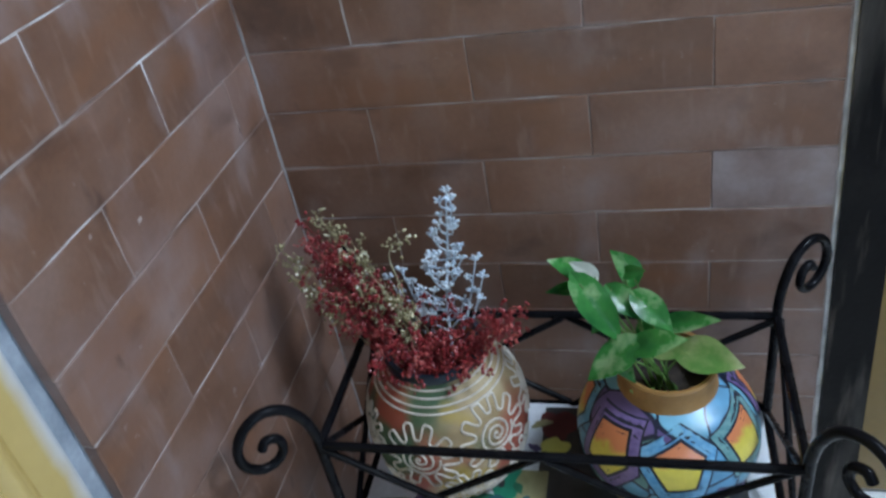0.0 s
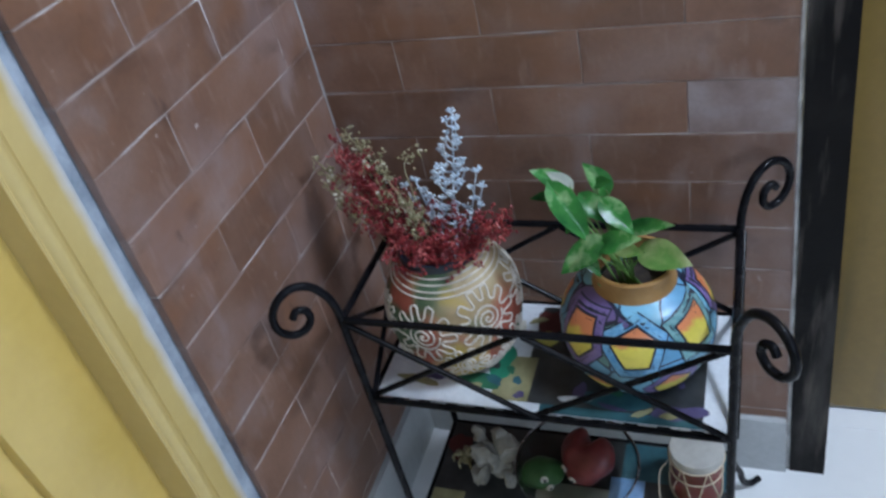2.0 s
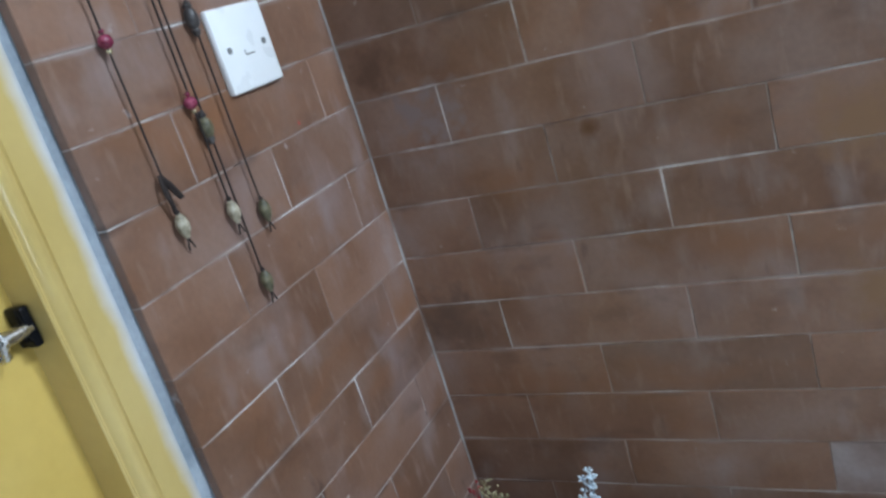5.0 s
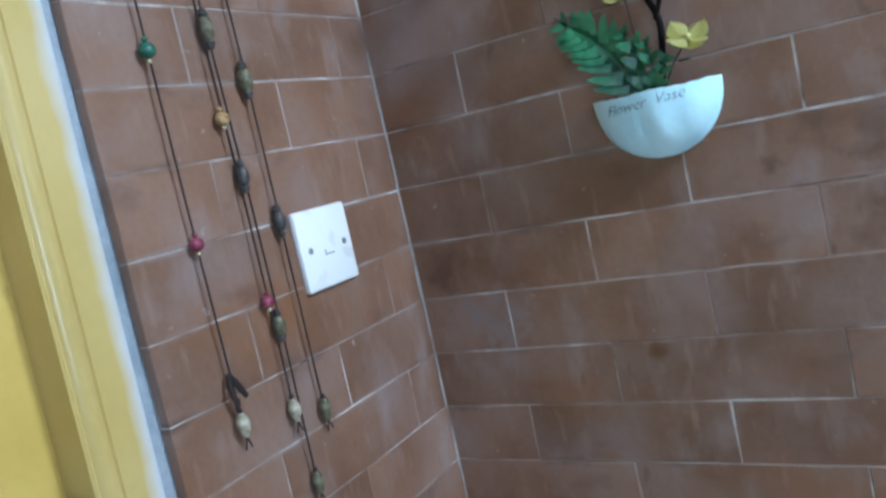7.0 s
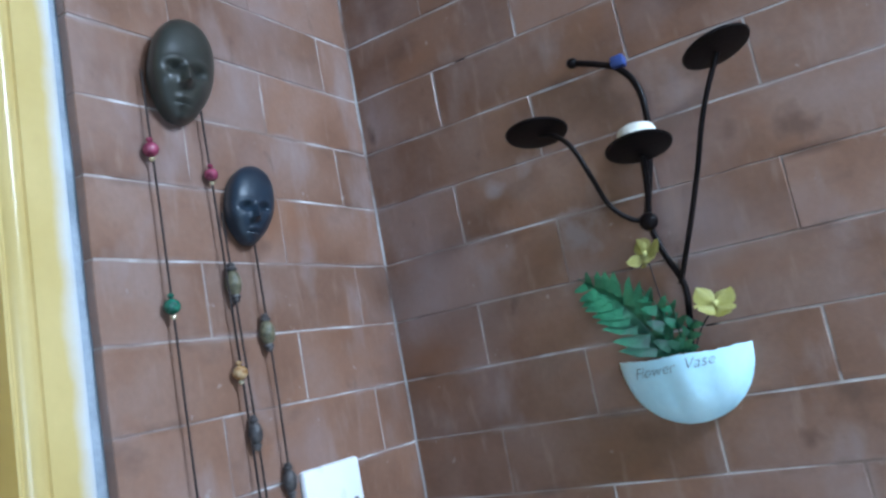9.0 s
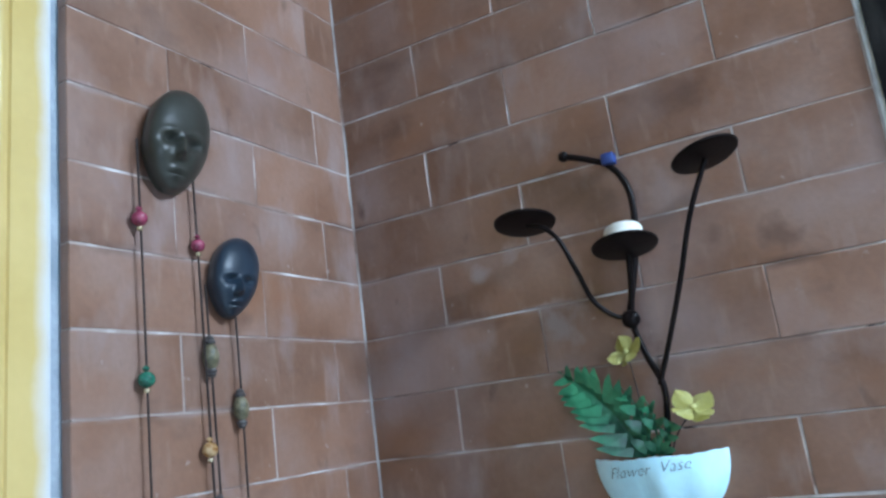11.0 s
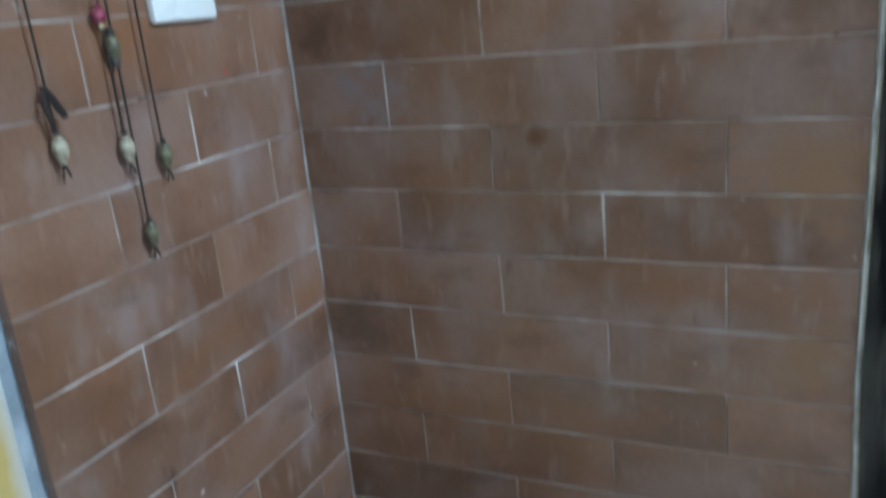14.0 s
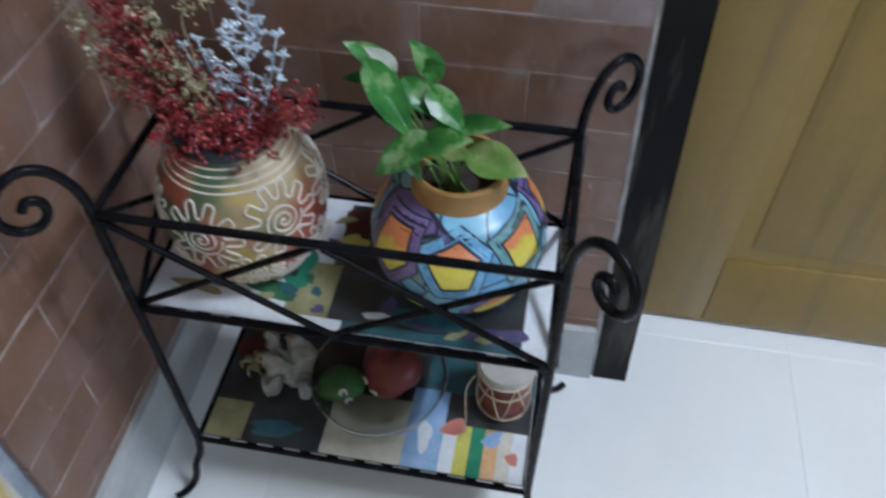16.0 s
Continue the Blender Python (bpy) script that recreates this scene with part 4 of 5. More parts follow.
def painted_cell(az, h0, half_u, half_v, sides, turn, seed, band):
    """A many-sided patch of paint with a dark line round it."""
    r = random.Random(seed)
    spokes = [(2 * math.pi * (k + r.uniform(-0.16, 0.16)) / sides + turn, r.uniform(0.86, 1.10)) for k in range(sides)]
    ring = []
    for (a0, f0), (a1, f1) in zip(spokes, spokes[1:] + spokes[:1]):
        for i in range(5):
            t = i / 5
            ring.append((half_u * (f0 * math.cos(a0) * (1 - t) + f1 * math.cos(a1) * t), half_v * (f0 * math.sin(a0) * (1 - t) + f1 * math.sin(a1) * t)))
    lift0 = 0.00035 * (seed % 7)
    for name, grow, lift, mat, label in (("outline", 1.47, 0.0003, PAINT_LINE, "dark painted outline"), ("band", 1.39, 0.0004, band, "painted band round a cell"),
                                         ("outline", 1.0, 0.0005, PAINT_LINE, "dark painted outline"), ("painted_cell", 0.88, 0.0006, HEART, "yellow cell turning orange")):
        bm = BM()
        rows = [[bm.verts.new(on_cell_pot(az, h0, u * grow * q, v * grow * q, lift + lift0)) for u, v in ring] for q in (1.0, 0.75, 0.5, 0.25)]
        mid = bm.verts.new(on_cell_pot(az, h0, 0, 0, lift + lift0))
        n = len(ring)
        for a, b in zip(rows, rows[1:]):
            for k in range(n):
                bm.faces.new((a[k], a[(k + 1) % n], b[(k + 1) % n], b[k]))
        for k in range(n):
            bm.faces.new((rows[-1][k], rows[-1][(k + 1) % n], mid))
        part(name, bm, mat, pot2, label)


FRONT = -80.5
BANDS = [bead_material("band_" + k, c, d, 0.33) for k, c, d in (("blue", (0.10, 0.28, 0.50), (0.20, 0.43, 0.62)), ("violet", (0.13, 0.09, 0.24), (0.22, 0.16, 0.36)), ("green", (0.10, 0.24, 0.26), (0.20, 0.36, 0.36)))]
for i, (da, h0, hu, hv, n, turn, k) in enumerate(((-3, 0.106, 0.031, 0.032, 5, 0.3, 0), (-53, 0.106, 0.028, 0.034, 5, 1.2, 1), (50, 0.108, 0.030, 0.034, 4, 0.9, 2), (-106, 0.104, 0.029, 0.030, 5, 0.2, 0), (103, 0.104, 0.028, 0.031, 5, 0.7, 1),
                                                   (155, 0.104, 0.029, 0.030, 5, 0.1, 0), (-156, 0.104, 0.027, 0.030, 4, 0.6, 2), (24, 0.040, 0.027, 0.021, 5, 0.6, 1), (-32, 0.036, 0.026, 0.018, 4, 0.1, 0), (80, 0.040, 0.025, 0.020, 5, 0.2, 0),
                                                   (-90, 0.040, 0.025, 0.020, 5, 0.9, 1), (137, 0.040, 0.025, 0.020, 4, 0.4, 2), (-150, 0.040, 0.025, 0.020, 5, 0.3, 0))):
    painted_cell(radians(FRONT + da), h0, hu * 1.08, hv * 1.08, n, turn, 42 + i, BANDS[k])
bm = BM()
lathe(bm, [(0.0505, 0.1415), (0.0485, 0.150), (0.0480, 0.163), (0.0490, 0.169), (0.0475, 0.171), (0.0435, 0.170), (0.0430, 0.150), (0.0440, 0.142)], P2, 56)
part("collar", bm, TERRACOTTA, pot2, "plain ochre clay collar")
bm = BM()
lathe(bm, [(0.0, 0.132), (0.02, 0.134), (0.047, 0.130)], P2, 32)
for v in bm.verts:
    v.co.z += 0.004 * noise.noise(v.co * 60)
part("soil", bm, SOIL, pot2)

# ---- dried flowers in the sponged pot ----
rnd = random.Random(11)


def spray(bm_stem, bm_tip, base, tip, count, spread, size, bend=0.02, r=0.0009, first=0.35):
    """One bent stem with side twigs that end in little clustered grains."""
    base, tip = Vector(base), Vector(tip)
    mid = (base + tip) / 2 + Vector((rnd.uniform(-bend, bend), rnd.uniform(-bend, bend), rnd.uniform(0, bend)))
    path = glide([base, mid, tip], 12)
    tube(bm_stem, path, r, 5, 0.5)
    for i in range(count):
        k = first + (1 - first) * (i + rnd.random()) / count
        j = min(int(k * 12), 11)
        a = path[j].lerp(path[j + 1], k * 12 - j)
        d = Vector((rnd.gauss(0, 1), rnd.gauss(0, 1), rnd.gauss(0.5, 0.8))).normalized()
        b = a + d * spread * rnd.uniform(0.4, 1.0)
        tube(bm_stem, [a, a.lerp(b, 0.5) + Vector((0, 0, 0.001)), b], r * 0.55, 4, 0.7, False)
        for _ in range(rnd.randint(6, 9)):
            c = b + Vector((rnd.gauss(0, 1), rnd.gauss(0, 1), rnd.gauss(0, 1))) * size * 1.6
            ball(bm_tip, c, size * rnd.uniform(0.55, 1.1), (1, 1, rnd.uniform(0.7, 1.4)), 1)


MOUTH = Vector((P1[0], P1[1], P1[2] + 0.140))
flowers = thing("dried_flower_bunch", (P1[0], P1[1], P1[2] + 0.02), "bunch of dried red, gold and silver glitter sprays in the pot", "flowers")


def bunch(name, mat, tips, count, spread, size, label, r=0.0009, first=0.35):
    a, b = BM(), BM()
    for t in tips:
        start = MOUTH + Vector((rnd.uniform(-0.022, 0.022), rnd.uniform(-0.022, 0.022), rnd.uniform(-0.04, 0.0)))
        spray(a, b, start, t, count, spread, size, 0.014, r, first)
    stem = part(name + "_spray", a, mat, flowers, label)
    part(name + "_bloom", b, mat, stem, label)


bunch("red", RED_DRY, [(0.060, -0.120, 0.716), (0.076, -0.132, 0.722), (0.066, -0.138, 0.696), (0.094, -0.128, 0.716), (0.108, -0.142, 0.700), (0.074, -0.160, 0.662), (0.068, -0.112, 0.728), (0.072, -0.122, 0.712), (0.082, -0.130, 0.704), (0.090, -0.140, 0.692), (0.098, -0.150, 0.680), (0.085, -0.155, 0.672), (0.118, -0.168, 0.664), (0.150, -0.190, 0.652), (0.168, -0.205, 0.640),
                       (0.190, -0.212, 0.640), (0.214, -0.212, 0.646), (0.238, -0.205, 0.652), (0.258, -0.195, 0.662), (0.278, -0.188, 0.672), (0.298, -0.188, 0.680), (0.292, -0.200, 0.655), (0.270, -0.212, 0.640), (0.250, -0.222, 0.628), (0.148, -0.220, 0.630),
                       (0.300, -0.180, 0.640), (0.225, -0.16, 0.655), (0.135, -0.155, 0.67), (0.18, -0.15, 0.65), (0.20, -0.23, 0.625), (0.225, -0.228, 0.628)], 14, 0.019, 0.0023, "dried red flower sprays")
bunch("gold", GOLD_DRY, [(0.034, -0.125, 0.706), (0.040, -0.130, 0.694), (0.074, -0.104, 0.744), (0.086, -0.110, 0.730), (0.052, -0.140, 0.682), (0.066, -0.150, 0.680), (0.108, -0.135, 0.700), (0.130, -0.160, 0.672), (0.118, -0.120, 0.712), (0.168, -0.170, 0.668), (0.176, -0.165, 0.672)], 11, 0.016, 0.0020, "gold glitter flower sprays", first=0.55)
a, b = BM(), BM()
curl = glide([MOUTH + Vector((-0.01, 0, -0.02)), (0.170, -0.14, 0.655), (0.158, -0.125, 0.690), (0.163, -0.122, 0.706), (0.176, -0.120, 0.712)], 20)
tube(a, curl, 0.0011, 5, 0.6)
for q in (curl[-1], curl[-3], curl[-6]):
    for _ in range(12):
        ball(b, q + Vector((rnd.gauss(0, 1), rnd.gauss(0, 1), rnd.gauss(0, 1))) * 0.0055, rnd.uniform(0.001, 0.0026), (1, 1, 1), 1)
stem = part("curled_stem", a, GOLD_DRY, flowers, "curled gold stem")
part("bloom", b, GOLD_DRY, stem)
a = b = BM()
top = Vector((0.224, -0.092, 0.756))
root = MOUTH + Vector((0.01, 0.02, -0.02))
main = glide([root, (0.212, -0.125, 0.630), (0.218, -0.105, 0.690), top], 20)


def rosette(bm, c, r):
    """A small whorl of stubby leaflets round a twig's end."""
    for k in range(6):
        an = k * math.pi / 3 + rnd.uniform(-0.3, 0.3)
        e = c + Vector((math.cos(an), rnd.uniform(-0.5, 0.5), 0.45 + 0.6 * math.sin(an))) * r
        tube(bm, [c, c.lerp(e, 0.6), e], r * 0.30, 5, 1.0, True)
        ball(bm, e, r * rnd.uniform(0.30, 0.46), (1, 1, 0.8), 1)


tube(a, main, 0.0022, 6, 0.5)
rosette(a, top, 0.005)
for i in range(26):
    k = 0.20 + 0.76 * i / 26
    p = main[min(int(k * 20), 19)]
    side = 1 if i % 2 else -1
    reach = rnd.uniform(0.034, 0.046) * (1.04 - k) + 0.007
    d = Vector((side * rnd.uniform(0.35, 0.95), rnd.uniform(-0.8, 0.3), rnd.uniform(0.7, 1.2))).normalized()
    q = p + d * reach
    twig = glide([p, p.lerp(q, 0.5) + Vector((side * 0.002, 0, -0.003)), q], 6)
    tube(a, twig, 0.0014, 6, 0.7)
    rosette(a, q, rnd.uniform(0.0042, 0.0060))
    if reach > 0.022:
        fork = twig[3] + Vector((-side * rnd.uniform(0.000, 0.006), rnd.uniform(-0.006, 0.002), rnd.uniform(0.008, 0.013)))
        tube(a, [twig[3], fork], 0.0011, 5, 0.8)
        rosette(a, fork, rnd.uniform(0.0036, 0.0050))
for tip in ((0.150, -0.122, 0.664), (0.166, -0.120, 0.672), (0.176, -0.124, 0.660), (0.250, -0.115, 0.684), (0.256, -0.120, 0.664)):
    tip = Vector(tip)
    limb = glide([root + Vector((0, 0, 0.02)), root.lerp(tip, 0.55) + Vector((0, 0, -0.006)), tip], 10)
    tube(a, limb, 0.0016, 6, 0.6)
    rosette(a, tip, 0.0055)
    for m in (5, 7, 8):
        q = limb[m] + Vector((rnd.uniform(-0.008, 0.008), rnd.uniform(-0.006, 0.004), rnd.uniform(0.006, 0.014)))
        tube(a, [limb[m], q], 0.0011, 5, 0.8)
        rosette(a, q, rnd.uniform(0.0036, 0.0050))
part("silver_twig", a, SILVER_DRY, flowers, "silver sprayed twigs")

# ---- pothos in the cell-painted pot ----
plant = thing("pothos_plant", (P2[0], P2[1], P2[2] + 0.13), "green pothos with a few variegated heart-shaped leaves", "plant")


def leaf(base, tip, up, width, mat, droop=0.10, fold=0.25, label=""):
    """A heart-shaped blade with a folded midrib, drooping towards its tip."""
    base, tip = Vector(base), Vector(tip)
    along = tip - base
    length = along.length
    way = along.normalized()
    side = way.cross(Vector(up)).normalized()
    nor = side.cross(way).normalized()
    bm = BM()
    rows, n, m = [], 14, 4
    for i in range(n + 1):
        t = i / n
        w = width * (math.sin(math.pi * min(1.0, t ** 0.62)) ** 0.9) if 0 < t < 1 else 0.0
        w *= 1.0 - 0.18 * max(0, t - 0.6)
        row = []
        for j in range(-m, m + 1):
            s = j / m
            back = -0.10 * length * (1 - t) ** 4 * abs(s) * 2.0
            h = fold * abs(s) * w * 0.5 - droop * length * (t - 0.35) ** 2 + 0.03 * w * math.sin(7 * t + 2 * s)
            row.append(bm.verts.new(base + way * (t * length + back) + side * (s * w * 0.5) + nor * h))
        rows.append(row)
    for a, b in zip(rows, rows[1:]):
        for j in range(2 * m):
            bm.faces.new((a[j], a[j + 1], b[j + 1], b[j]))
    bmesh.ops.solidify(bm, geom=bm.faces[:], thickness=0.0005)
    return part("leaf", bm, mat, plant, label)


CROWN = Vector((P2[0], P2[1], P2[2] + 0.140))
LEAVES = [  # base, tip, up, width, material, droop
    ((0.367, -0.15, 0.688), (0.334, -0.162, 0.717), (0.1, -0.75, 0.95), 0.0240, LEAF, 0.2),
    ((0.376, -0.158, 0.692), (0.355, -0.17, 0.72), (0.3, -0.75, 0.80), 0.018, LEAF_WHITE, 0.15),
    ((0.414, -0.14, 0.675), (0.394, -0.152, 0.719), (0.3, -0.8, 0.80), 0.0272, LEAF, 0.2),
    ((0.365, -0.152, 0.674), (0.328, -0.164, 0.679), (0, -0.6, 1.10), 0.0176, LEAF, 0.2),
    ((0.363, -0.178, 0.7), (0.403, -0.198, 0.641), (0.35, -0.85, 0.65), 0.0330, LEAF, 0.12),
    ((0.391, -0.16, 0.678), (0.419, -0.18, 0.657), (0.4, -0.8, 0.70), 0.0272, LEAF, 0.12),
    ((0.416, -0.165, 0.673), (0.45, -0.185, 0.646), (0.4, -0.75, 0.80), 0.0288, LEAF, 0.15),
    ((0.441, -0.165, 0.637), (0.492, -0.177, 0.656), (0, -0.6, 1.10), 0.0224, LEAF, 0.2),
    ((0.411, -0.198, 0.642), (0.367, -0.218, 0.61), (-0.2, -0.8, 0.85), 0.0330, LEAF, 0.15),
    ((0.414, -0.2, 0.64), (0.46, -0.212, 0.663), (0, -0.65, 1.05), 0.0272, LEAF, 0.25),
    ((0.46, -0.182, 0.618), (0.513, -0.202, 0.619), (0.1, -0.7, 1.00), 0.038, LEAF_PALE, 0.2),
    ((0.392, -0.178, 0.668), (0.372, -0.192, 0.648), (0.1, -0.8, 0.80), 0.017, LEAF, 0.15),
    ((0.404, -0.150, 0.690), (0.424, -0.158, 0.700), (0.2, -0.7, 0.90), 0.015, LEAF, 0.15),
    ((0.432, -0.188, 0.625), (0.462, -0.204, 0.634), (0.1, -0.7, 1.00), 0.019, LEAF_PALE, 0.2),
    ((0.392, -0.196, 0.628), (0.414, -0.214, 0.604), (0.2, -0.85, 0.70), 0.018, LEAF, 0.15),
    ((0.421, -0.15, 0.611), (0.438, -0.162, 0.662), (0.2, -0.7, 0.90), 0.0208, LEAF, 0.2),
]
for i, (b, t, up, w, mat, droop) in enumerate(LEAVES):
    leaf(b, t, up, w, mat, droop, 0.28, {LEAF_PALE: "pale yellow-green leaf", LEAF_WHITE: "cream variegated leaf"}.get(mat, ""))
    start = CROWN + Vector((-0.012 + 0.006 * (i % 5), -0.012 + 0.005 * (i % 4), -0.010))
    bm = BM()
    tube(bm, glide([start, start.lerp(Vector(b), 0.5) + Vector((0.004 * (i % 3 - 1), -0.006, 0.010)), b], 10), 0.0013, 6, 0.7)
    part("petiole", bm, STEM, plant)
for i in range(7):
    p = CROWN + Vector((-0.030 + 0.007 * i, -0.022 - 0.002 * (i % 3), -0.012))
    q = p + Vector((-0.006 + 0.004 * (i % 3), -0.012, 0.032 + 0.004 * (i % 2)))
    bm = BM()
    tube(bm, glide([p, p.lerp(q, 0.5) + Vector((0.004, -0.004, 0.004)), q], 8), 0.0017, 6, 0.6)
    part("stem", bm, STEM, plant)

# ---- things on the lower shelf ----
LOWSHELF = BOT + 0.0062
bowl = thing("glass_bowl", (0.338, -0.176, LOWSHELF), "clear glass bowl with a bright rim holding painted stones", "bowl")
bm = BM()
outer = rounded([(0.034, 0.0), (0.054, 0.004), (0.076, 0.022), (0.090, 0.046), (0.0945, 0.062)], 20)
inner = [(r - 0.0022, h + 0.0018) for r, h in outer[:-1]][::-1]
lathe(bm, [(0.0, 0.0)] + outer + [(0.0937, 0.0632), (0.0923, 0.062)] + inner + [(0.0, 0.002)], (0.338, -0.176, LOWSHELF), 56)
part("dish", bm, GLASS, bowl)
bm = BM()
tube(bm, [(0.338 + 0.0943 * math.cos(a), -0.176 + 0.0943 * math.sin(a), LOWSHELF + 0.0632) for a in (2 * math.pi * k / 64 for k in range(65))], 0.0012, 6, caps=False)
part("rim", bm, STEEL, bowl, "bright silvery rim")


def stone(name, at, r, stretch, mat, label, turn, eyes, notch=0.0):
    ob = thing(name, (at[0], at[1], at[2] - r * stretch[2] + 0.001), label, "painted stone")
    bm = BM()
    m = pose(0, 0, 0, *turn).to_3x3()
    ball(bm, at, r, stretch, 4, m)
    for v in bm.verts:
        d = m.inverted() @ (v.co - Vector(at))
        v.co += m @ Vector((-0.30 * d.x * max(0.0, -d.y) / r, d.y * 0.0, 0.0)) * (1 if notch else 0)
        v.co -= m @ Vector((0, max(0.0, d.y) * notch * math.exp(-(d.x / (0.28 * r)) ** 2), 0))
        v.co += (v.co - Vector(at)).normalized() * 0.11 * r * noise.noise(v.co * 38)
    part("stone", bm, mat, ob)
    for ex, ey, ez in eyes:
        p = Vector((ex, ey, ez))
        nrm = (p - Vector(at)).normalized()
        mm = nrm.to_track_quat("Z", "Y").to_matrix()
        bm = BM()
        lathe(bm, [(0.0, 0.0), (0.0062, 0.0), (0.0060, 0.0018), (0.0038, 0.0024), (0.0, 0.0024)], p, 20, mm)
        eye = part("eye", bm, CLAY_LINE, ob, "round white eye")
        bm = BM()
        lathe(bm, [(0.0, 0.0026), (0.0030, 0.0026), (0.0028, 0.0034), (0.0, 0.0036)], p + Vector((0.0006, 0, -0.0006)), 16, mm)
        part("pupil", bm, HOLE, eye)


stone("painted_stone", (0.283, -0.184, LOWSHELF + 0.034), 0.034, (1.05, 0.85, 0.62), PEBBLE_GREEN, "green painted stone with two round eyes in the bowl", (0, 8, 25), [(0.292, -0.2045, 0.1715), (0.300, -0.2075, 0.1590)])
stone("painted_stone", (0.350, -0.156, LOWSHELF + 0.052), 0.047, (1.0, 0.95, 0.55), PEBBLE_RED, "red painted stone with two round eyes in the bowl", (38, -8, -22), [(0.320, -0.1835, 0.1790), (0.334, -0.1955, 0.1700)], 0.5)

coral = thing("white_figure", (0.205, -0.165, LOWSHELF), "small off-white lumpy coral ornament on the lower shelf", "ornament")
bm = BM()
for c, r, s in (((0.205, -0.165, 0.150), 0.030, (1, 0.8, 0.85)), ((0.190, -0.175, 0.176), 0.020, (1, 0.9, 1.1)), ((0.222, -0.160, 0.180), 0.020, (0.9, 0.9, 1.2)), ((0.182, -0.195, 0.150), 0.014, (1, 1, 1)),
                ((0.228, -0.192, 0.142), 0.013, (0.9, 1, 1.3)), ((0.175, -0.150, 0.196), 0.010, (1, 1, 1.6)), ((0.212, -0.150, 0.198), 0.014, (1, 1, 1))):
    ball(bm, c, r, s, 3)
for v in bm.verts:
    v.co += Vector((noise.noise(v.co * 70), noise.noise(v.co * 70 + Vector((9, 0, 0))), noise.noise(v.co * 70 + Vector((0, 9, 0))))) * 0.011
part("coral", bm, SHELL, coral)
yf = thing("dried_flower", (0.142, -0.16, LOWSHELF), "small dried yellow-brown flower lying on the lower shelf", "flower")
bm = BM()
for k in range(7):
    a = 2 * math.pi * k / 7
    p = Vector((0.145, -0.160, LOWSHELF + 0.018))
    q = p + Vector((0.020 * math.cos(a), 0.020 * math.sin(a), 0.006 * math.sin(2 * a)))
    tube(bm, glide([p, p.lerp(q, 0.6) + Vector((0, 0, 0.006)), q, q + Vector((0, 0, -0.012))], 8), 0.0034, 6, 0.5)
ball(bm, (0.145, -0.160, LOWSHELF + 0.010), 0.010, (1, 1, 1), 2)
part("flower_head", bm, GOLD_DRY, yf)

DX, DY = 0.512, -0.150
drum = thing("toy_drum", (DX, DY, LOWSHELF), "small red-brown drum with pale skin and cord lacing", "drum")
bm = BM()
body = rounded([(0.033, 0.0), (0.0375, 0.014), (0.0385, 0.034), (0.0350, 0.065), (0.0345, 0.098)], 24)
lathe(bm, [(0.0, 0.0)] + body + [(0.0, 0.099)], (DX, DY, LOWSHELF), 40)
part("shell", bm, DRUM_RED, drum)
bm = BM()
lathe(bm, [(0.0355, 0.084), (0.0385, 0.086), (0.0392, 0.096), (0.0375, 0.102), (0.029, 0.1045), (0.0, 0.105)], (DX, DY, LOWSHELF), 40)
part("skin", bm, DRUM_SKIN, drum, "pale hide drum skin")


def ring_on_drum(h, r):
    bm = BM()
    tube(bm, [(DX + r * math.cos(a), DY + r * math.sin(a), LOWSHELF + h) for a in (2 * math.pi * k / 40 for k in range(41))], 0.0014, 6, caps=False)
    part("cord_ring", bm, ROPE, drum)


part("strap", tube(BM(), glide([(DX - 0.034, DY - 0.012, LOWSHELF + 0.088), (DX - 0.050, DY - 0.030, LOWSHELF + 0.066), (DX - 0.046, DY - 0.060, LOWSHELF + 0.020), (DX - 0.052, DY - 0.070, LOWSHELF + 0.0025)], 24), 0.0007, 6), ROPE, drum, "loose pale cord strap")
ring_on_drum(0.087, 0.0392), ring_on_drum(0.058, 0.0372), ring_on_drum(0.008, 0.0372)
for k in range(6):
    a0, a1, a2 = (2 * math.pi * (k + d) / 6 for d in (0.0, 0.5, 1.0))
    for s, e in ((a0, a1), (a2, a1)):
        bm = BM()
        pts = []
        for i in range(9):
            t = i / 8
            h = 0.087 - 0.079 * t
            r = radius_at(body, h) + 0.0016
            a = s + (e - s) * t
            pts.append((DX + r * math.cos(a), DY + r * math.sin(a), LOWSHELF + h))
        tube(bm, pts, 0.0012, 5)
        part("lacing", bm, ROPE, drum)

# ---- switch plate ----
plate = thing("blank_switch_plate", (0.0, -0.168, 1.361), "square white plastic blank plate with two screws", "switch plate")
bm = BM()
box(bm, -0.0008, 0.0085, -0.2160, -0.1270, 1.3155, 1.4040, 0.0036)
part("cover", bm, PLATE, plate)
for y in (-0.2010, -0.1420):
    bm = BM()
    lathe(bm, [(0.0, 0.0), (0.0036, 0.0), (0.0034, 0.0009), (0.0, 0.0010)], (0.0084, y, 1.3600), 20, pose(0, 0, 0, 0, 90, 0).to_3x3())
    part("screw", bm, SCREW, plate, "dull grey screw head")
bm = BM()
box(bm, 0.0084, 0.0090, -0.1780, -0.1625, 1.3510, 1.3524, 0.0002)
box(bm, 0.0084, 0.0090, -0.1780, -0.1767, 1.3524, 1.3570, 0.0002)
part("mark", bm, SCREW, plate, "small grey printed mark")


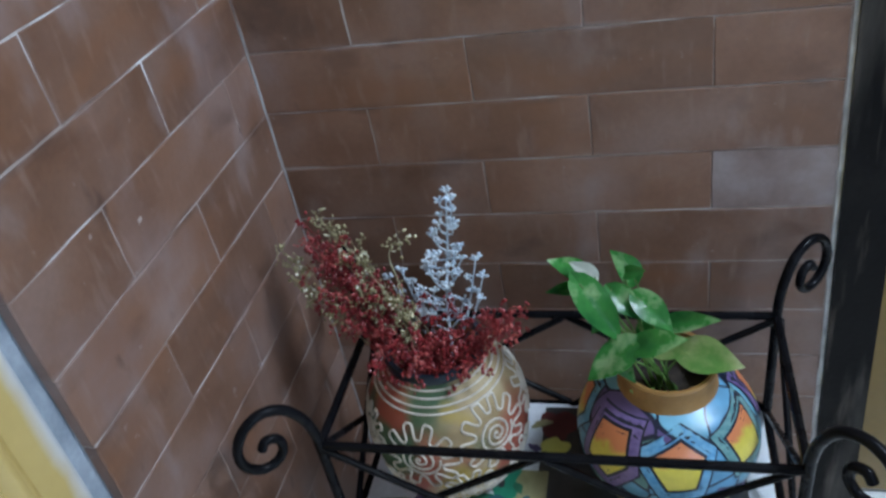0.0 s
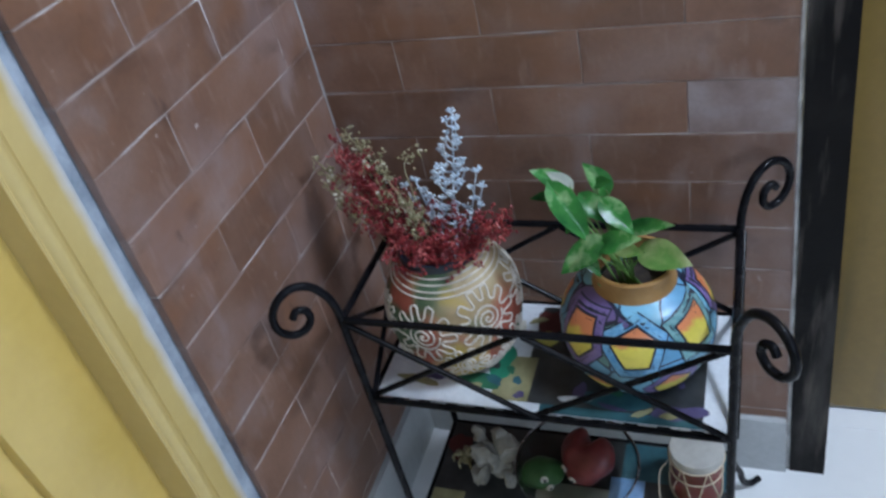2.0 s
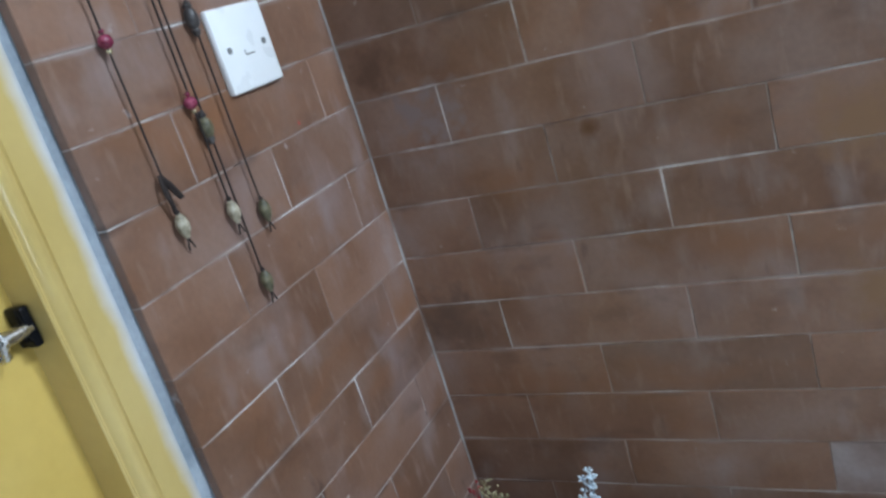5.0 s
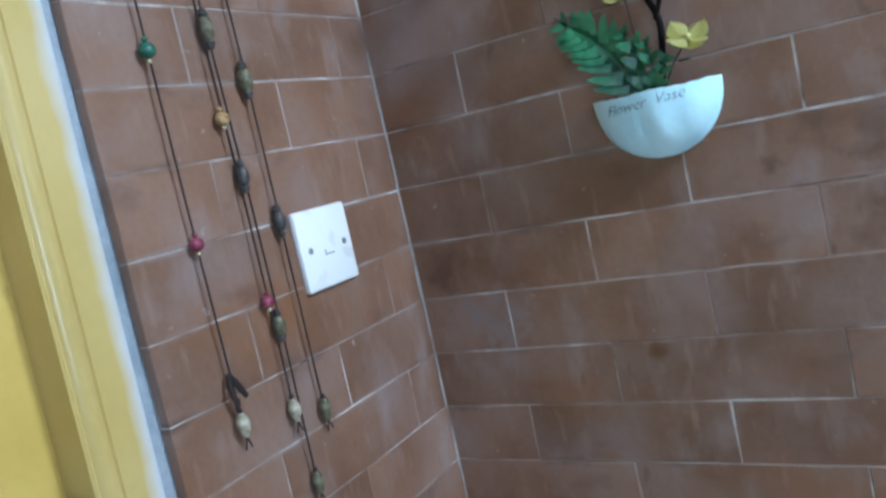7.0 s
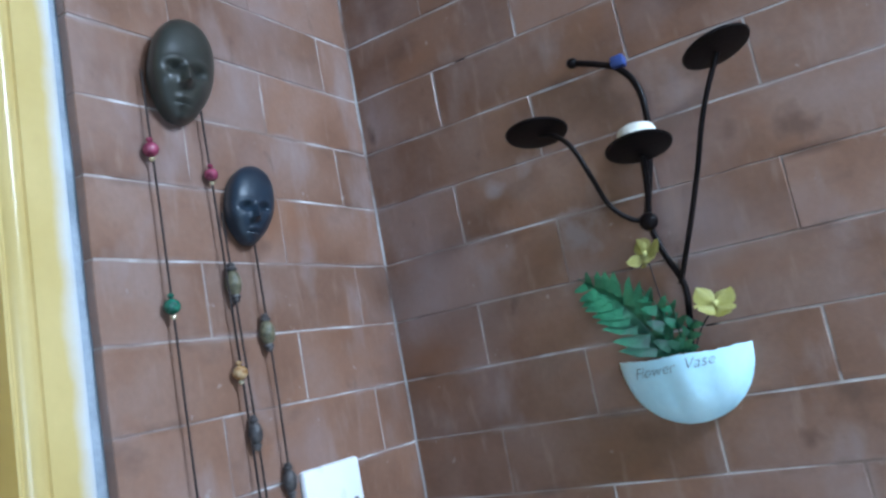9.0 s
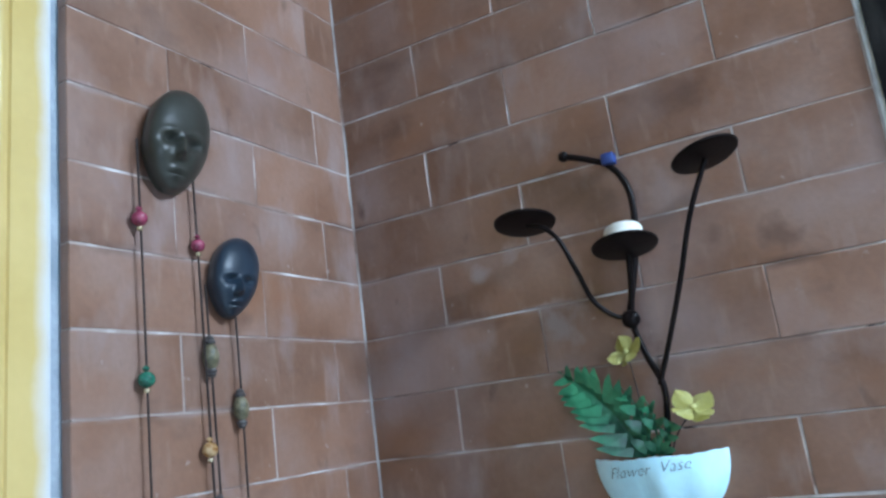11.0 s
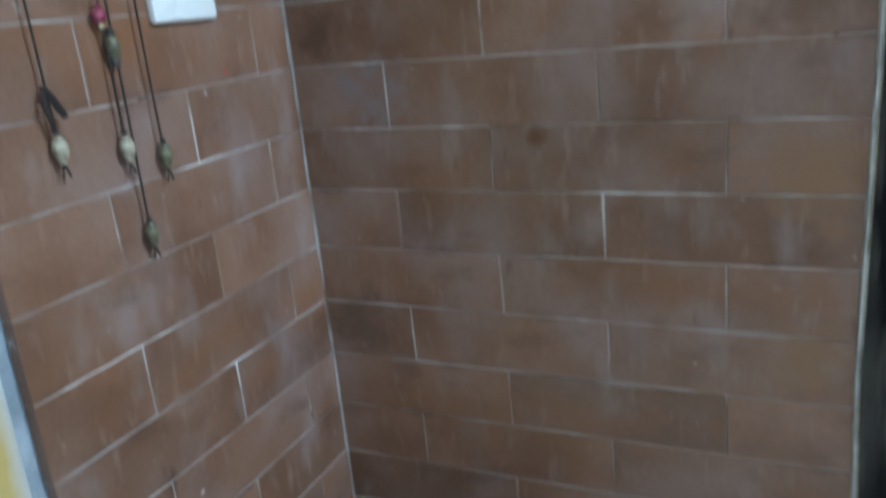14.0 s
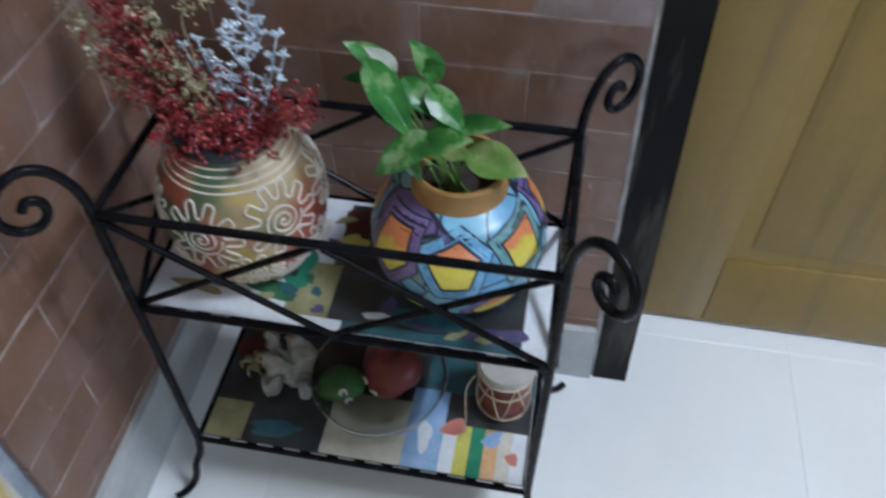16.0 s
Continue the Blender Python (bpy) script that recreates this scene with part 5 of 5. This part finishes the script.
# ---- masks and beaded cords ----
def mask(name, y, z, w, h, d, mat, label):
    """A smooth oval face shape in low relief, hollow towards the wall."""
    bm = BM()
    n, m = 72, 48
    rows = []
    for i in range(n + 1):
        v = -1 + 2 * i / n
        row = []
        for j in range(m + 1):
            u = -1 + 2 * j / m
            rr = max(0.0, 1 - abs(v) ** (2.5 if v > 0 else 2.0)) ** 0.5
            half = rr * (1.0 if v > 0 else 1.0 - 0.24 * v * v)
            s = math.sin(u * math.pi / 2)
            yy = s * half
            dome = math.cos(u * math.pi / 2) ** 0.60 * rr ** 0.7
            f = dome
            q = (v + 0.26) * 1.0
            slope = min(1.0, max(0.0, (0.26 - q) / 0.46)) if q > -0.22 else max(0.0, 1 - (-0.22 - q) / 0.08)
            f += 0.46 * slope ** 1.3 * math.exp(-(yy / (0.080 + 0.065 * slope)) ** 2)
            for sy in (-1, 1):
                f -= 0.30 * math.exp(-((yy - sy * 0.36) / 0.20) ** 2) * math.exp(-((q - 0.085) / 0.085) ** 2)
                f += 0.075 * math.exp(-((yy - sy * 0.37) / 0.15) ** 2) * math.exp(-((q - 0.065) / 0.030) ** 2)
                f += 0.050 * math.exp(-((yy - sy * 0.38) / 0.26) ** 2) * math.exp(-((q - 0.23) / 0.07) ** 2)
                f += 0.06 * math.exp(-((yy - sy * 0.48) / 0.24) ** 2) * math.exp(-((q + 0.14) / 0.18) ** 2)
            f += 0.09 * math.exp(-(yy / 0.20) ** 2) * math.exp(-((q + 0.42) / 0.045) ** 2)
            f += 0.11 * math.exp(-(yy / 0.17) ** 2) * math.exp(-((q + 0.545) / 0.050) ** 2)
            f -= 0.09 * math.exp(-(yy / 0.22) ** 2) * math.exp(-((q + 0.482) / 0.022) ** 2)
            f += 0.14 * math.exp(-(yy / 0.24) ** 2) * math.exp(-((q + 0.74) / 0.11) ** 2)
            dep = d * max(0.0, f)
            row.append(bm.verts.new((0.001 + dep, y + yy * w / 2 - 0.52 * dep + 0.24 * v * h / 2, z + v * h / 2)))
        rows.append(row)
    for a, b in zip(rows, rows[1:]):
        for j in range(m):
            bm.faces.new((a[j], a[j + 1], b[j + 1], b[j]))
    bmesh.ops.remove_doubles(bm, verts=bm.verts[:], dist=0.0004)
    bmesh.ops.recalc_face_normals(bm, faces=bm.faces[:])
    bmesh.ops.solidify(bm, geom=bm.faces[:], thickness=0.001)
    ob = part(name, bm, mat)
    return tagged(ob, label, "mask")


mask("wall_mask", -0.2965, 1.8085, 0.080, 0.112, 0.034, MASK_OLIVE, "olive-black oval face mask hung on the brick wall")
mask("wall_mask", -0.2300, 1.6785, 0.067, 0.086, 0.028, MASK_BLUE, "small blue-black oval face mask hung on the brick wall")


def cord(y, z0, z1, beads, end, label, yend=None):
    ob = thing("beaded_cord", (0.004, y, z1), label, "beaded cord", "beaded cords below the masks")
    rr = random.Random(int(-y * 1000))
    n = 24
    pts = [(0.0075 + 0.0015 * math.sin(3 * i / n), y + 0.0012 * math.sin(5 * i / n + y * 50), z0 + (z1 - z0) * i / n) for i in range(n + 1)]
    part("string", tube(BM(), pts, 0.0011, 6), CORD, ob)
    for z, kind, r in beads:
        bm = BM()
        if kind in (BEAD_OLIVE, BEAD_DARK):
            lathe(bm, [(0.0, -2.3 * r), (0.40 * r, -2.2 * r), (0.62 * r, -1.8 * r), (0.45 * r, -1.45 * r), (0.78 * r, -1.1 * r), (1.0 * r, -0.3 * r), (1.0 * r, 0.3 * r), (0.78 * r, 1.1 * r), (0.45 * r, 1.45 * r), (0.62 * r, 1.8 * r), (0.40 * r, 2.2 * r), (0.0, 2.3 * r)], (0.0078, y, z), 18)
            part("bead", bm, kind, ob)
            for s in (-1, 1):
                bm = BM()
                lathe(bm, [(0.35 * r, 1.42 * r * s), (0.66 * r, 1.55 * r * s), (0.70 * r, 1.80 * r * s), (0.50 * r, 2.05 * r * s), (0.56 * r, 2.20 * r * s), (0.30 * r, 2.50 * r * s), (0.0, 2.52 * r * s)], (0.0078, y, z), 16)
                part("cap", bm, BEAD_DARK, ob, "dark turned bead cap")
        else:
            ball(bm, (0.0078, y, z), r, (1, 1, 0.95), 3)
            part("bead", bm, kind, ob)
            for s in (-1, 1):
                part("spacer", ball(BM(), (0.0078, y, z + s * r * 1.25), r * 0.42, (1, 1, 0.8), 2), GILT if s < 0 else kind, ob)
    bm = BM()
    r = 0.0068
    lathe(bm, [(0.0, -2.0 * r), (0.35 * r, -1.9 * r), (0.5 * r, -1.5 * r), (0.85 * r, -0.8 * r), (1.0 * r, 0.1 * r), (0.8 * r, 1.0 * r), (0.4 * r, 1.6 * r), (0.0, 1.7 * r)], (0.0085, y, z1), 18)
    part("end_bead", bm, end, ob)
    part("knot", ball(BM(), (0.008, y, z1 + 0.0130), 0.0028, (1, 1, 1), 2), CORD, ob)
    for s in (-1, 1):
        part("tail", tube(BM(), [(0.0085, y, z1 - 0.012), (0.009, y + s * 0.002, z1 - 0.018), (0.009, y + s * 0.004, z1 - 0.024)], 0.0010, 5), CORD, ob)
    return ob


ca = cord(-0.3495, 1.800, 1.226, [(1.722, BEAD_PINK, 0.0075), (1.576, BEAD_GREEN, 0.0078), (1.399, BEAD_PINK, 0.0070)], BEAD_CREAM, "dark cord with pink and green beads and a cream end bead")
part("bow_loop", tube(BM(), glide([(0.008, -0.3520, 1.276), (0.011, -0.3455, 1.264), (0.012, -0.3400, 1.250), (0.010, -0.3435, 1.256), (0.008, -0.3505, 1.272)], 14), 0.0021, 6), CORD, ca)
part("bow_loop", tube(BM(), glide([(0.008, -0.3520, 1.276), (0.011, -0.3560, 1.262), (0.011, -0.3535, 1.248), (0.009, -0.3520, 1.240)], 14), 0.0021, 6), CORD, ca)
cord(-0.2805, 1.790, 1.213, [(1.706, BEAD_PINK, 0.0070), (1.510, BEAD_AMBER, 0.0074), (1.326, BEAD_PINK, 0.0068)], BEAD_CREAM, "dark cord with pink and amber beads and a cream end bead")
cord(-0.2725, 1.668, 1.131, [(1.597, BEAD_OLIVE, 0.0080), (1.452, BEAD_DARK, 0.0068), (1.299, BEAD_OLIVE, 0.0068)], BEAD_OLIVE, "dark cord with olive and dark clay beads")
cord(-0.2365, 1.660, 1.197, [(1.546, BEAD_OLIVE, 0.0077), (1.400, BEAD_DARK, 0.0070)], BEAD_OLIVE, "dark cord with olive and dark clay beads")

# ---- half-bowl wall vase, fern, flowers ----
VX, VZ, VW, VH, VD = 0.3460, 1.4490, 0.0685, 0.0710, 0.042
vase = thing("wall_vase", (VX, 0.0, VZ - VH), "pale blue-white half-bowl plaster wall vase with handwriting", "vase")


def vase_front(u, v):
    """How far the bowl stands off the wall at u (-1..1 across) and v (0 at the rim, 1 at the foot)."""
    rr = max(0.0, 1 - u * u - v * v * 0.98)
    return VD * rr ** 0.62 + rr * min(1.0, 1.6 * v) * (0.0045 * math.exp(-((u - 0.10) / 0.16) ** 2) - 0.0035 * math.exp(-((u + 0.14) / 0.06) ** 2) - 0.0025 * math.exp(-((u - 0.40) / 0.12) ** 2))


def vase_half(v):
    return math.sqrt(max(0.0, 1 - (v * 0.99) ** 2.2))


bm = BM()
rows = []
for i in range(25):
    v = i / 24
    half = vase_half(v)
    row = []
    for j in range(41):
        u = math.sin((-1 + 2 * j / 40) * math.pi / 2) * half
        wob = 0.0007 * math.sin(u * 7 + 1) + 0.0005 * math.sin(u * 31)
        row.append(bm.verts.new((VX + u * VW, -0.0004 - vase_front(u, v * 0.995), VZ - v * VH + (wob if i == 0 else 0))))
    rows.append(row)
for a, b in zip(rows, rows[1:]):
    for j in range(40):
        bm.faces.new((a[j], a[j + 1], b[j + 1], b[j]))
bmesh.ops.remove_doubles(bm, verts=bm.verts[:], dist=0.0002)
bmesh.ops.recalc_face_normals(bm, faces=bm.faces[:])
bmesh.ops.solidify(bm, geom=bm.faces[:], thickness=0.0035)
part("bowl", bm, CERAMIC, vase)


def writing(text, x, z, size, parent):
    """Slanted handwriting laid onto the bowl."""
    cu = bpy.data.curves.new("writing", "FONT")
    cu.body, cu.size, cu.shear, cu.extrude, cu.resolution_u = text, size, 0.35, 0.0, 3
    cu.offset = -0.00030
    tmp = new("writing_source", cu)
    bpy.context.view_layer.update()
    mesh = bpy.data.meshes.new_from_object(tmp.evaluated_get(bpy.context.evaluated_depsgraph_get()))
    bpy.data.objects.remove(tmp)
    bm = BM()
    bm.from_mesh(mesh)
    bpy.data.meshes.remove(mesh)
    bmesh.ops.subdivide_edges(bm, edges=bm.edges[:], cuts=1)
    for v in bm.verts:
        px, pz = x + v.co.x, z + v.co.y + 0.06 * v.co.x
        u, w = (px - VX) / VW, (VZ - pz) / VH
        v.co = Vector((px, -0.0016 - vase_front(u, max(0.0, w)), pz))
    part("writing", bm, INK, parent, "thin blue-black handwriting", False)


writing("Flower  Vase", 0.3000, 1.4310, 0.0158, vase)

fern = thing("artificial_fern", (0.335, -0.02, 1.45), "dark green artificial fern frond in the wall vase", "fern")


def frond(base, tip, width, n, name):
    base, tip = Vector(base), Vector(tip)
    mid = (base + tip) / 2 + Vector((0.006, -0.010, 0.010))
    path = glide([base, mid, tip], 24)
    bm = BM()
    tube(bm, path, 0.0012, 5, 0.5)
    for i in range(n):
        k = 0.10 + 0.88 * i / n
        p = path[min(int(k * 24), 24)]
        way = (path[min(int(k * 24) + 1, 24)] - p).normalized() if int(k * 24) < 24 else (tip - base).normalized()
        across = way.cross(Vector((0.1, -1, 0.25))).normalized()
        ln = width * (1 - k) ** 0.75 * (0.75 + 0.5 * k) + 0.004
        for s in (-1, 1):
            d = (across * s + way * 0.85).normalized()
            q = p + d * ln + Vector((0, -0.003, -0.002))
            e = way * min(ln * 0.34, 0.0090)
            fall = Vector((0, -0.003, 0))
            verts = [bm.verts.new(p - e * 1.0), bm.verts.new(p.lerp(q, 0.30) - e * 1.05 + fall), bm.verts.new(p.lerp(q, 0.68) - e * 0.88 + fall), bm.verts.new(q), bm.verts.new(p.lerp(q, 0.66) + e * 0.66), bm.verts.new(p.lerp(q, 0.30) + e * 0.85), bm.verts.new(p + e * 1.0)]
            bm.faces.new(verts)
    bmesh.ops.solidify(bm, geom=bm.faces[:], thickness=0.0003)
    part(name, bm, FERN, fern, smooth=False)


frond((0.340, -0.020, 1.446), (0.264, -0.034, 1.545), 0.056, 9, "frond")
frond((0.346, -0.022, 1.448), (0.326, -0.030, 1.522), 0.026, 4, "frond")
frond((0.352, -0.022, 1.448), (0.349, -0.032, 1.506), 0.018, 3, "frond")
frond((0.355, -0.022, 1.450), (0.374, -0.030, 1.480), 0.015, 4, "frond")


def blossom(centre, facing, r, label):
    ob = thing("artificial_flower", centre, label, "flower", "yellow flowers of the wall vase")
    m = Vector(facing).to_track_quat("Z", "Y").to_matrix()
    for k in range(4):
        a = 2 * math.pi * k / 4 + 0.5
        bm = BM()
        rows = []
        for i in range(7):
            t = i / 6
            w = r * (0.10, 0.30, 0.52, 0.66, 0.68, 0.52, 0.16)[i]
            row = []
            for j in range(-3, 4):
                s = j / 3
                p = Vector((t * r, s * w * 0.75, 0.35 * r * t * t - 0.10 * r * s * s + 0.05 * r * math.sin(5 * s + k)))
                c, n2 = math.cos(a), math.sin(a)
                row.append(bm.verts.new(Vector(centre) + m @ Vector((p.x * c - p.y * n2, p.x * n2 + p.y * c, p.z))))
            rows.append(row)
        for a2, b2 in zip(rows, rows[1:]):
            for j in range(6):
                bm.faces.new((a2[j], a2[j + 1], b2[j + 1], b2[j]))
        bmesh.ops.solidify(bm, geom=bm.faces[:], thickness=0.0004)
        part("petal", bm, PETAL, ob)
    part("heart", ball(BM(), Vector(centre) + m @ Vector((0, 0, 0.002)), r * 0.14, (1, 1, 1), 2), PETAL, ob)
    return ob


f1 = blossom((0.338, -0.026, 1.554), (-0.25, -0.75, 0.55), 0.020, "yellow artificial flower against the iron stem")
f2 = blossom((0.394, -0.030, 1.491), (0.28, -0.58, 0.72), 0.023, "larger yellow artificial flower above the wall vase")
part("stalk", tube(BM(), glide([(0.338, -0.024, 1.553), (0.341, -0.018, 1.50), (0.346, -0.018, 1.452)], 12), 0.0008, 5), CORD, f1)
part("stalk", tube(BM(), glide([(0.394, -0.028, 1.490), (0.374, -0.020, 1.470), (0.362, -0.018, 1.448)], 12), 0.0008, 5), CORD, f2)

# ---- iron candle holder ----
holder = thing("candle_holder", (0.36, -0.02, 1.44), "dark wrought-iron wall candle holder with three dishes on curved arms", "candle holder")
ARMS = {
    "stem": ([(0.356, -0.014, 1.440), (0.364, -0.014, 1.485), (0.366, -0.014, 1.518), (0.353, -0.012, 1.552), (0.3455, -0.011, 1.585), (0.352, -0.016, 1.620), (0.360, -0.034, 1.653)], 0.0034),
    "hook": ([(0.3420, -0.010, 1.588), (0.357, -0.010, 1.641), (0.366, -0.009, 1.690), (0.365, -0.008, 1.728), (0.350, -0.008, 1.756), (0.327, -0.008, 1.770), (0.301, -0.009, 1.781)], 0.0036),
    "left_arm": ([(0.345, -0.012, 1.590), (0.330, -0.020, 1.594), (0.314, -0.032, 1.612), (0.304, -0.040, 1.645), (0.292, -0.045, 1.680), (0.276, -0.045, 1.698), (0.258, -0.045, 1.704)], 0.0028),
    "right_arm": ([(0.3630, -0.014, 1.518), (0.387, -0.022, 1.572), (0.408, -0.030, 1.623), (0.423, -0.036, 1.664), (0.436, -0.040, 1.693), (0.454, -0.042, 1.727)], 0.0028),
}
for k, (pts, r) in ARMS.items():
    part("stem" if k == "stem" else "hook" if k == "hook" else "arm", tube(BM(), glide(pts, 40), r, 10), RUST, holder)
part("knob", ball(BM(), (0.300, -0.009, 1.781), 0.0062, (1, 1, 1), 3), RUST, holder)
part("joint", ball(BM(), (0.345, -0.014, 1.588), 0.0100, (1, 0.8, 1), 3), RUST, holder)
bm = BM()
box(bm, 0.343, 0.358, -0.018, -0.003, 1.757, 1.770, 0.003)
part("tape", bm, BLUE_TAPE, holder, "scrap of blue tape")


def dish(c, r, tilt):
    bm = BM()
    m = pose(0, 0, 0, *tilt).to_3x3()
    lathe(bm, [(0.0, 0.0), (r * 0.80, 0.0), (r * 0.97, 0.0012), (r, 0.0030), (r * 0.985, 0.0036), (r * 0.93, 0.0026), (r * 0.78, 0.0014), (0.0, 0.0014)], c, 48, m)
    part("dish", bm, RUST, holder)


TILT_X = -13
dish((0.257, -0.047, 1.7050), 0.034, (TILT_X, -2, 0))
dish((0.362, -0.050, 1.6560), 0.034, (TILT_X, -4, 0))
dish((0.455, -0.044, 1.7290), 0.034, (-8, -13, 0))
candle = thing("candle", (0.361, -0.045, 1.658), "short white used candle on the middle dish", "candle")
bm = BM()
lathe(bm, [(0.0, 0.0), (0.0195, 0.0), (0.0200, 0.003), (0.0198, 0.017), (0.0185, 0.020), (0.012, 0.019), (0.0, 0.017)], (0.361, -0.043, 1.6590), 40, pose(0, 0, 0, TILT_X, -4, 0).to_3x3())
part("wax", bm, WAX, candle)
part("wick", tube(BM(), [(0.361, -0.043, 1.674), (0.3614, -0.0425, 1.684)], 0.0008, 5), HOLE, candle)

# ---- floor tiles ----
def tile_piece(x0, x1, y0, y1):
    g, c = 0.0007, 0.0008
    ring = [(x0 + g, y0 + g), (x1 - g, y0 + g), (x1 - g, y1 - g), (x0 + g, y1 - g)]
    inner = [(x0 + g + c, y0 + g + c), (x1 - g - c, y0 + g + c), (x1 - g - c, y1 - g - c), (x0 + g + c, y1 - g - c)]
    verts = [(x, y, -0.0045) for x, y in ring] + [(x, y, -0.0010) for x, y in ring] + [(x, y, 0.0) for x, y in inner]
    faces = [(8, 9, 10, 11)]
    for k in range(4):
        j = (k + 1) % 4
        faces += [(k, j, 4 + j, 4 + k), (4 + k, 4 + j, 8 + j, 8 + k)]
    mesh = bpy.data.meshes.new("tile")
    mesh.from_pydata(verts, [], faces)
    mesh.materials.append(TILE)
    ob = new("tile", mesh)
    ob.parent = floor


xs = [0.0] + [0.178 + 0.80 * i for i in range(3)] + [EAST]
ys = [SOUTH + 0.0] + [0.10 - 0.80 * i for i in range(3, -1, -1)] + [0.24]
for x0, x1 in zip(xs, xs[1:]):
    for y0, y1 in zip(ys, ys[1:]):
        tile_piece(x0, x1, y0, y1)

# ---- bricks ----
brick_rng = random.Random(7)
GAP = 0.0007


def brick(corners, put, parent, mat):
    """One brick tile from its four corners (along, up) with worn, wavering edges; put turns (along, up, depth) into a place."""
    (a0, z0), (a1, _), (a2, z1), (a3, _) = corners
    j = lambda s: brick_rng.uniform(-s, s)
    quad = [(a0 + GAP, z0 + GAP), (a1 - GAP, z0 + GAP), (a2 - GAP, z1 - GAP), (a3 + GAP, z1 - GAP)]
    lift = j(0.0004)
    tips = [lift + j(0.0003) for _ in range(4)]
    c = 0.0008
    outer, inner, depth = [], [], []
    for k, steps in enumerate((6, 2, 6, 2)):
        (pa, pz), (qa, qz) = quad[k], quad[(k + 1) % 4]
        for i in range(steps):
            t = i / steps
            a, z = pa + (qa - pa) * t, pz + (qz - pz) * t
            across, up = (0, 1, 0, -1)[k], (1, 0, -1, 0)[k]
            if i == 0:
                across, up = (1, -1, -1, 1)[k], (1, 1, -1, -1)[k]
            ja, jz = j(0.0005), j(0.0006)
            outer.append((a + ja, z + jz))
            inner.append((a + ja - c * (0 if k in (0, 2) and i else -across), z + jz + c * (up if k in (0, 2) or i == 0 else 0)))
            if k in (1, 3) and i:
                inner[-1] = (a + ja + (-c if k == 1 else c), z + jz)
            depth.append(tips[k] + (tips[(k + 1) % 4] - tips[k]) * t)
    n = len(outer)
    verts = [put(a, z, 0.0115) for a, z in outer] + [put(a, z, 0.0010 + t) for (a, z), t in zip(outer, depth)] + [put(a, z, t) for (a, z), t in zip(inner, depth)]
    faces = [tuple(range(2 * n, 3 * n))]
    for k in range(n):
        m = (k + 1) % n
        faces += [(k, m, n + m, n + k), (n + k, n + m, 2 * n + m, 2 * n + k)]
    mesh = bpy.data.meshes.new("brick")
    mesh.from_pydata(verts, [], faces)
    mesh.materials.append(mat)
    ob = new("brick", mesh)
    ob.parent = parent
    return ob


def wall_bricks(joints, put, parent, hazed):
    row = math.floor((LOW - Z0) / H)
    while Z0 + row * H < HIGH - 0.001:
        z0, z1 = max(LOW, Z0 + row * H), min(HIGH, Z0 + (row + 1) * H)
        n = row + 1
        cuts0, cuts1 = joints(n, z0), joints(n, z1)
        for i in range(len(cuts0) - 1):
            brick([(cuts0[i], z0), (cuts0[i + 1], z0), (cuts1[i + 1], z1), (cuts1[i], z1)], put, parent, BRICK_HAZED if (n, i) in hazed else BRICK)
        row += 1


def north_joints(n, z):
    k = 1 + 0.03 * (1.0 - z)
    inner = [0.1222 * k, 0.3665 * k] if n % 2 == 0 else [0.2445 * k, 0.4900 * k]
    return [0.0005] + inner + [edge_x(z)]


def west_joints(n, z):
    k = 1 + 0.02 * (1.0 - z)
    inner = [0.0660 * k, 0.3045 * k] if n % 2 else [0.1840 * k]
    return [0.0015] + inner + [-edge_y(z)]


wall_bricks(north_joints, lambda a, z, d: (a, d, z), wall_north, {(-5, 2)})
wall_bricks(west_joints, lambda a, z, d: (-d, -a, z), wall_west, set())

# ---- mortar bead in the corner of the two brick walls ----
bead_rng = random.Random(21)
bm = BM()
pts = [(0.0006 + bead_rng.uniform(-0.0003, 0.0005), -0.0006 - bead_rng.uniform(-0.0003, 0.0005), LOW + 0.002 + (HIGH - LOW - 0.004) * i / 150) for i in range(151)]
tube(bm, pts, 0.0010, 6)
part("corner_joint", bm, JOINT_WHITE, wall_north)
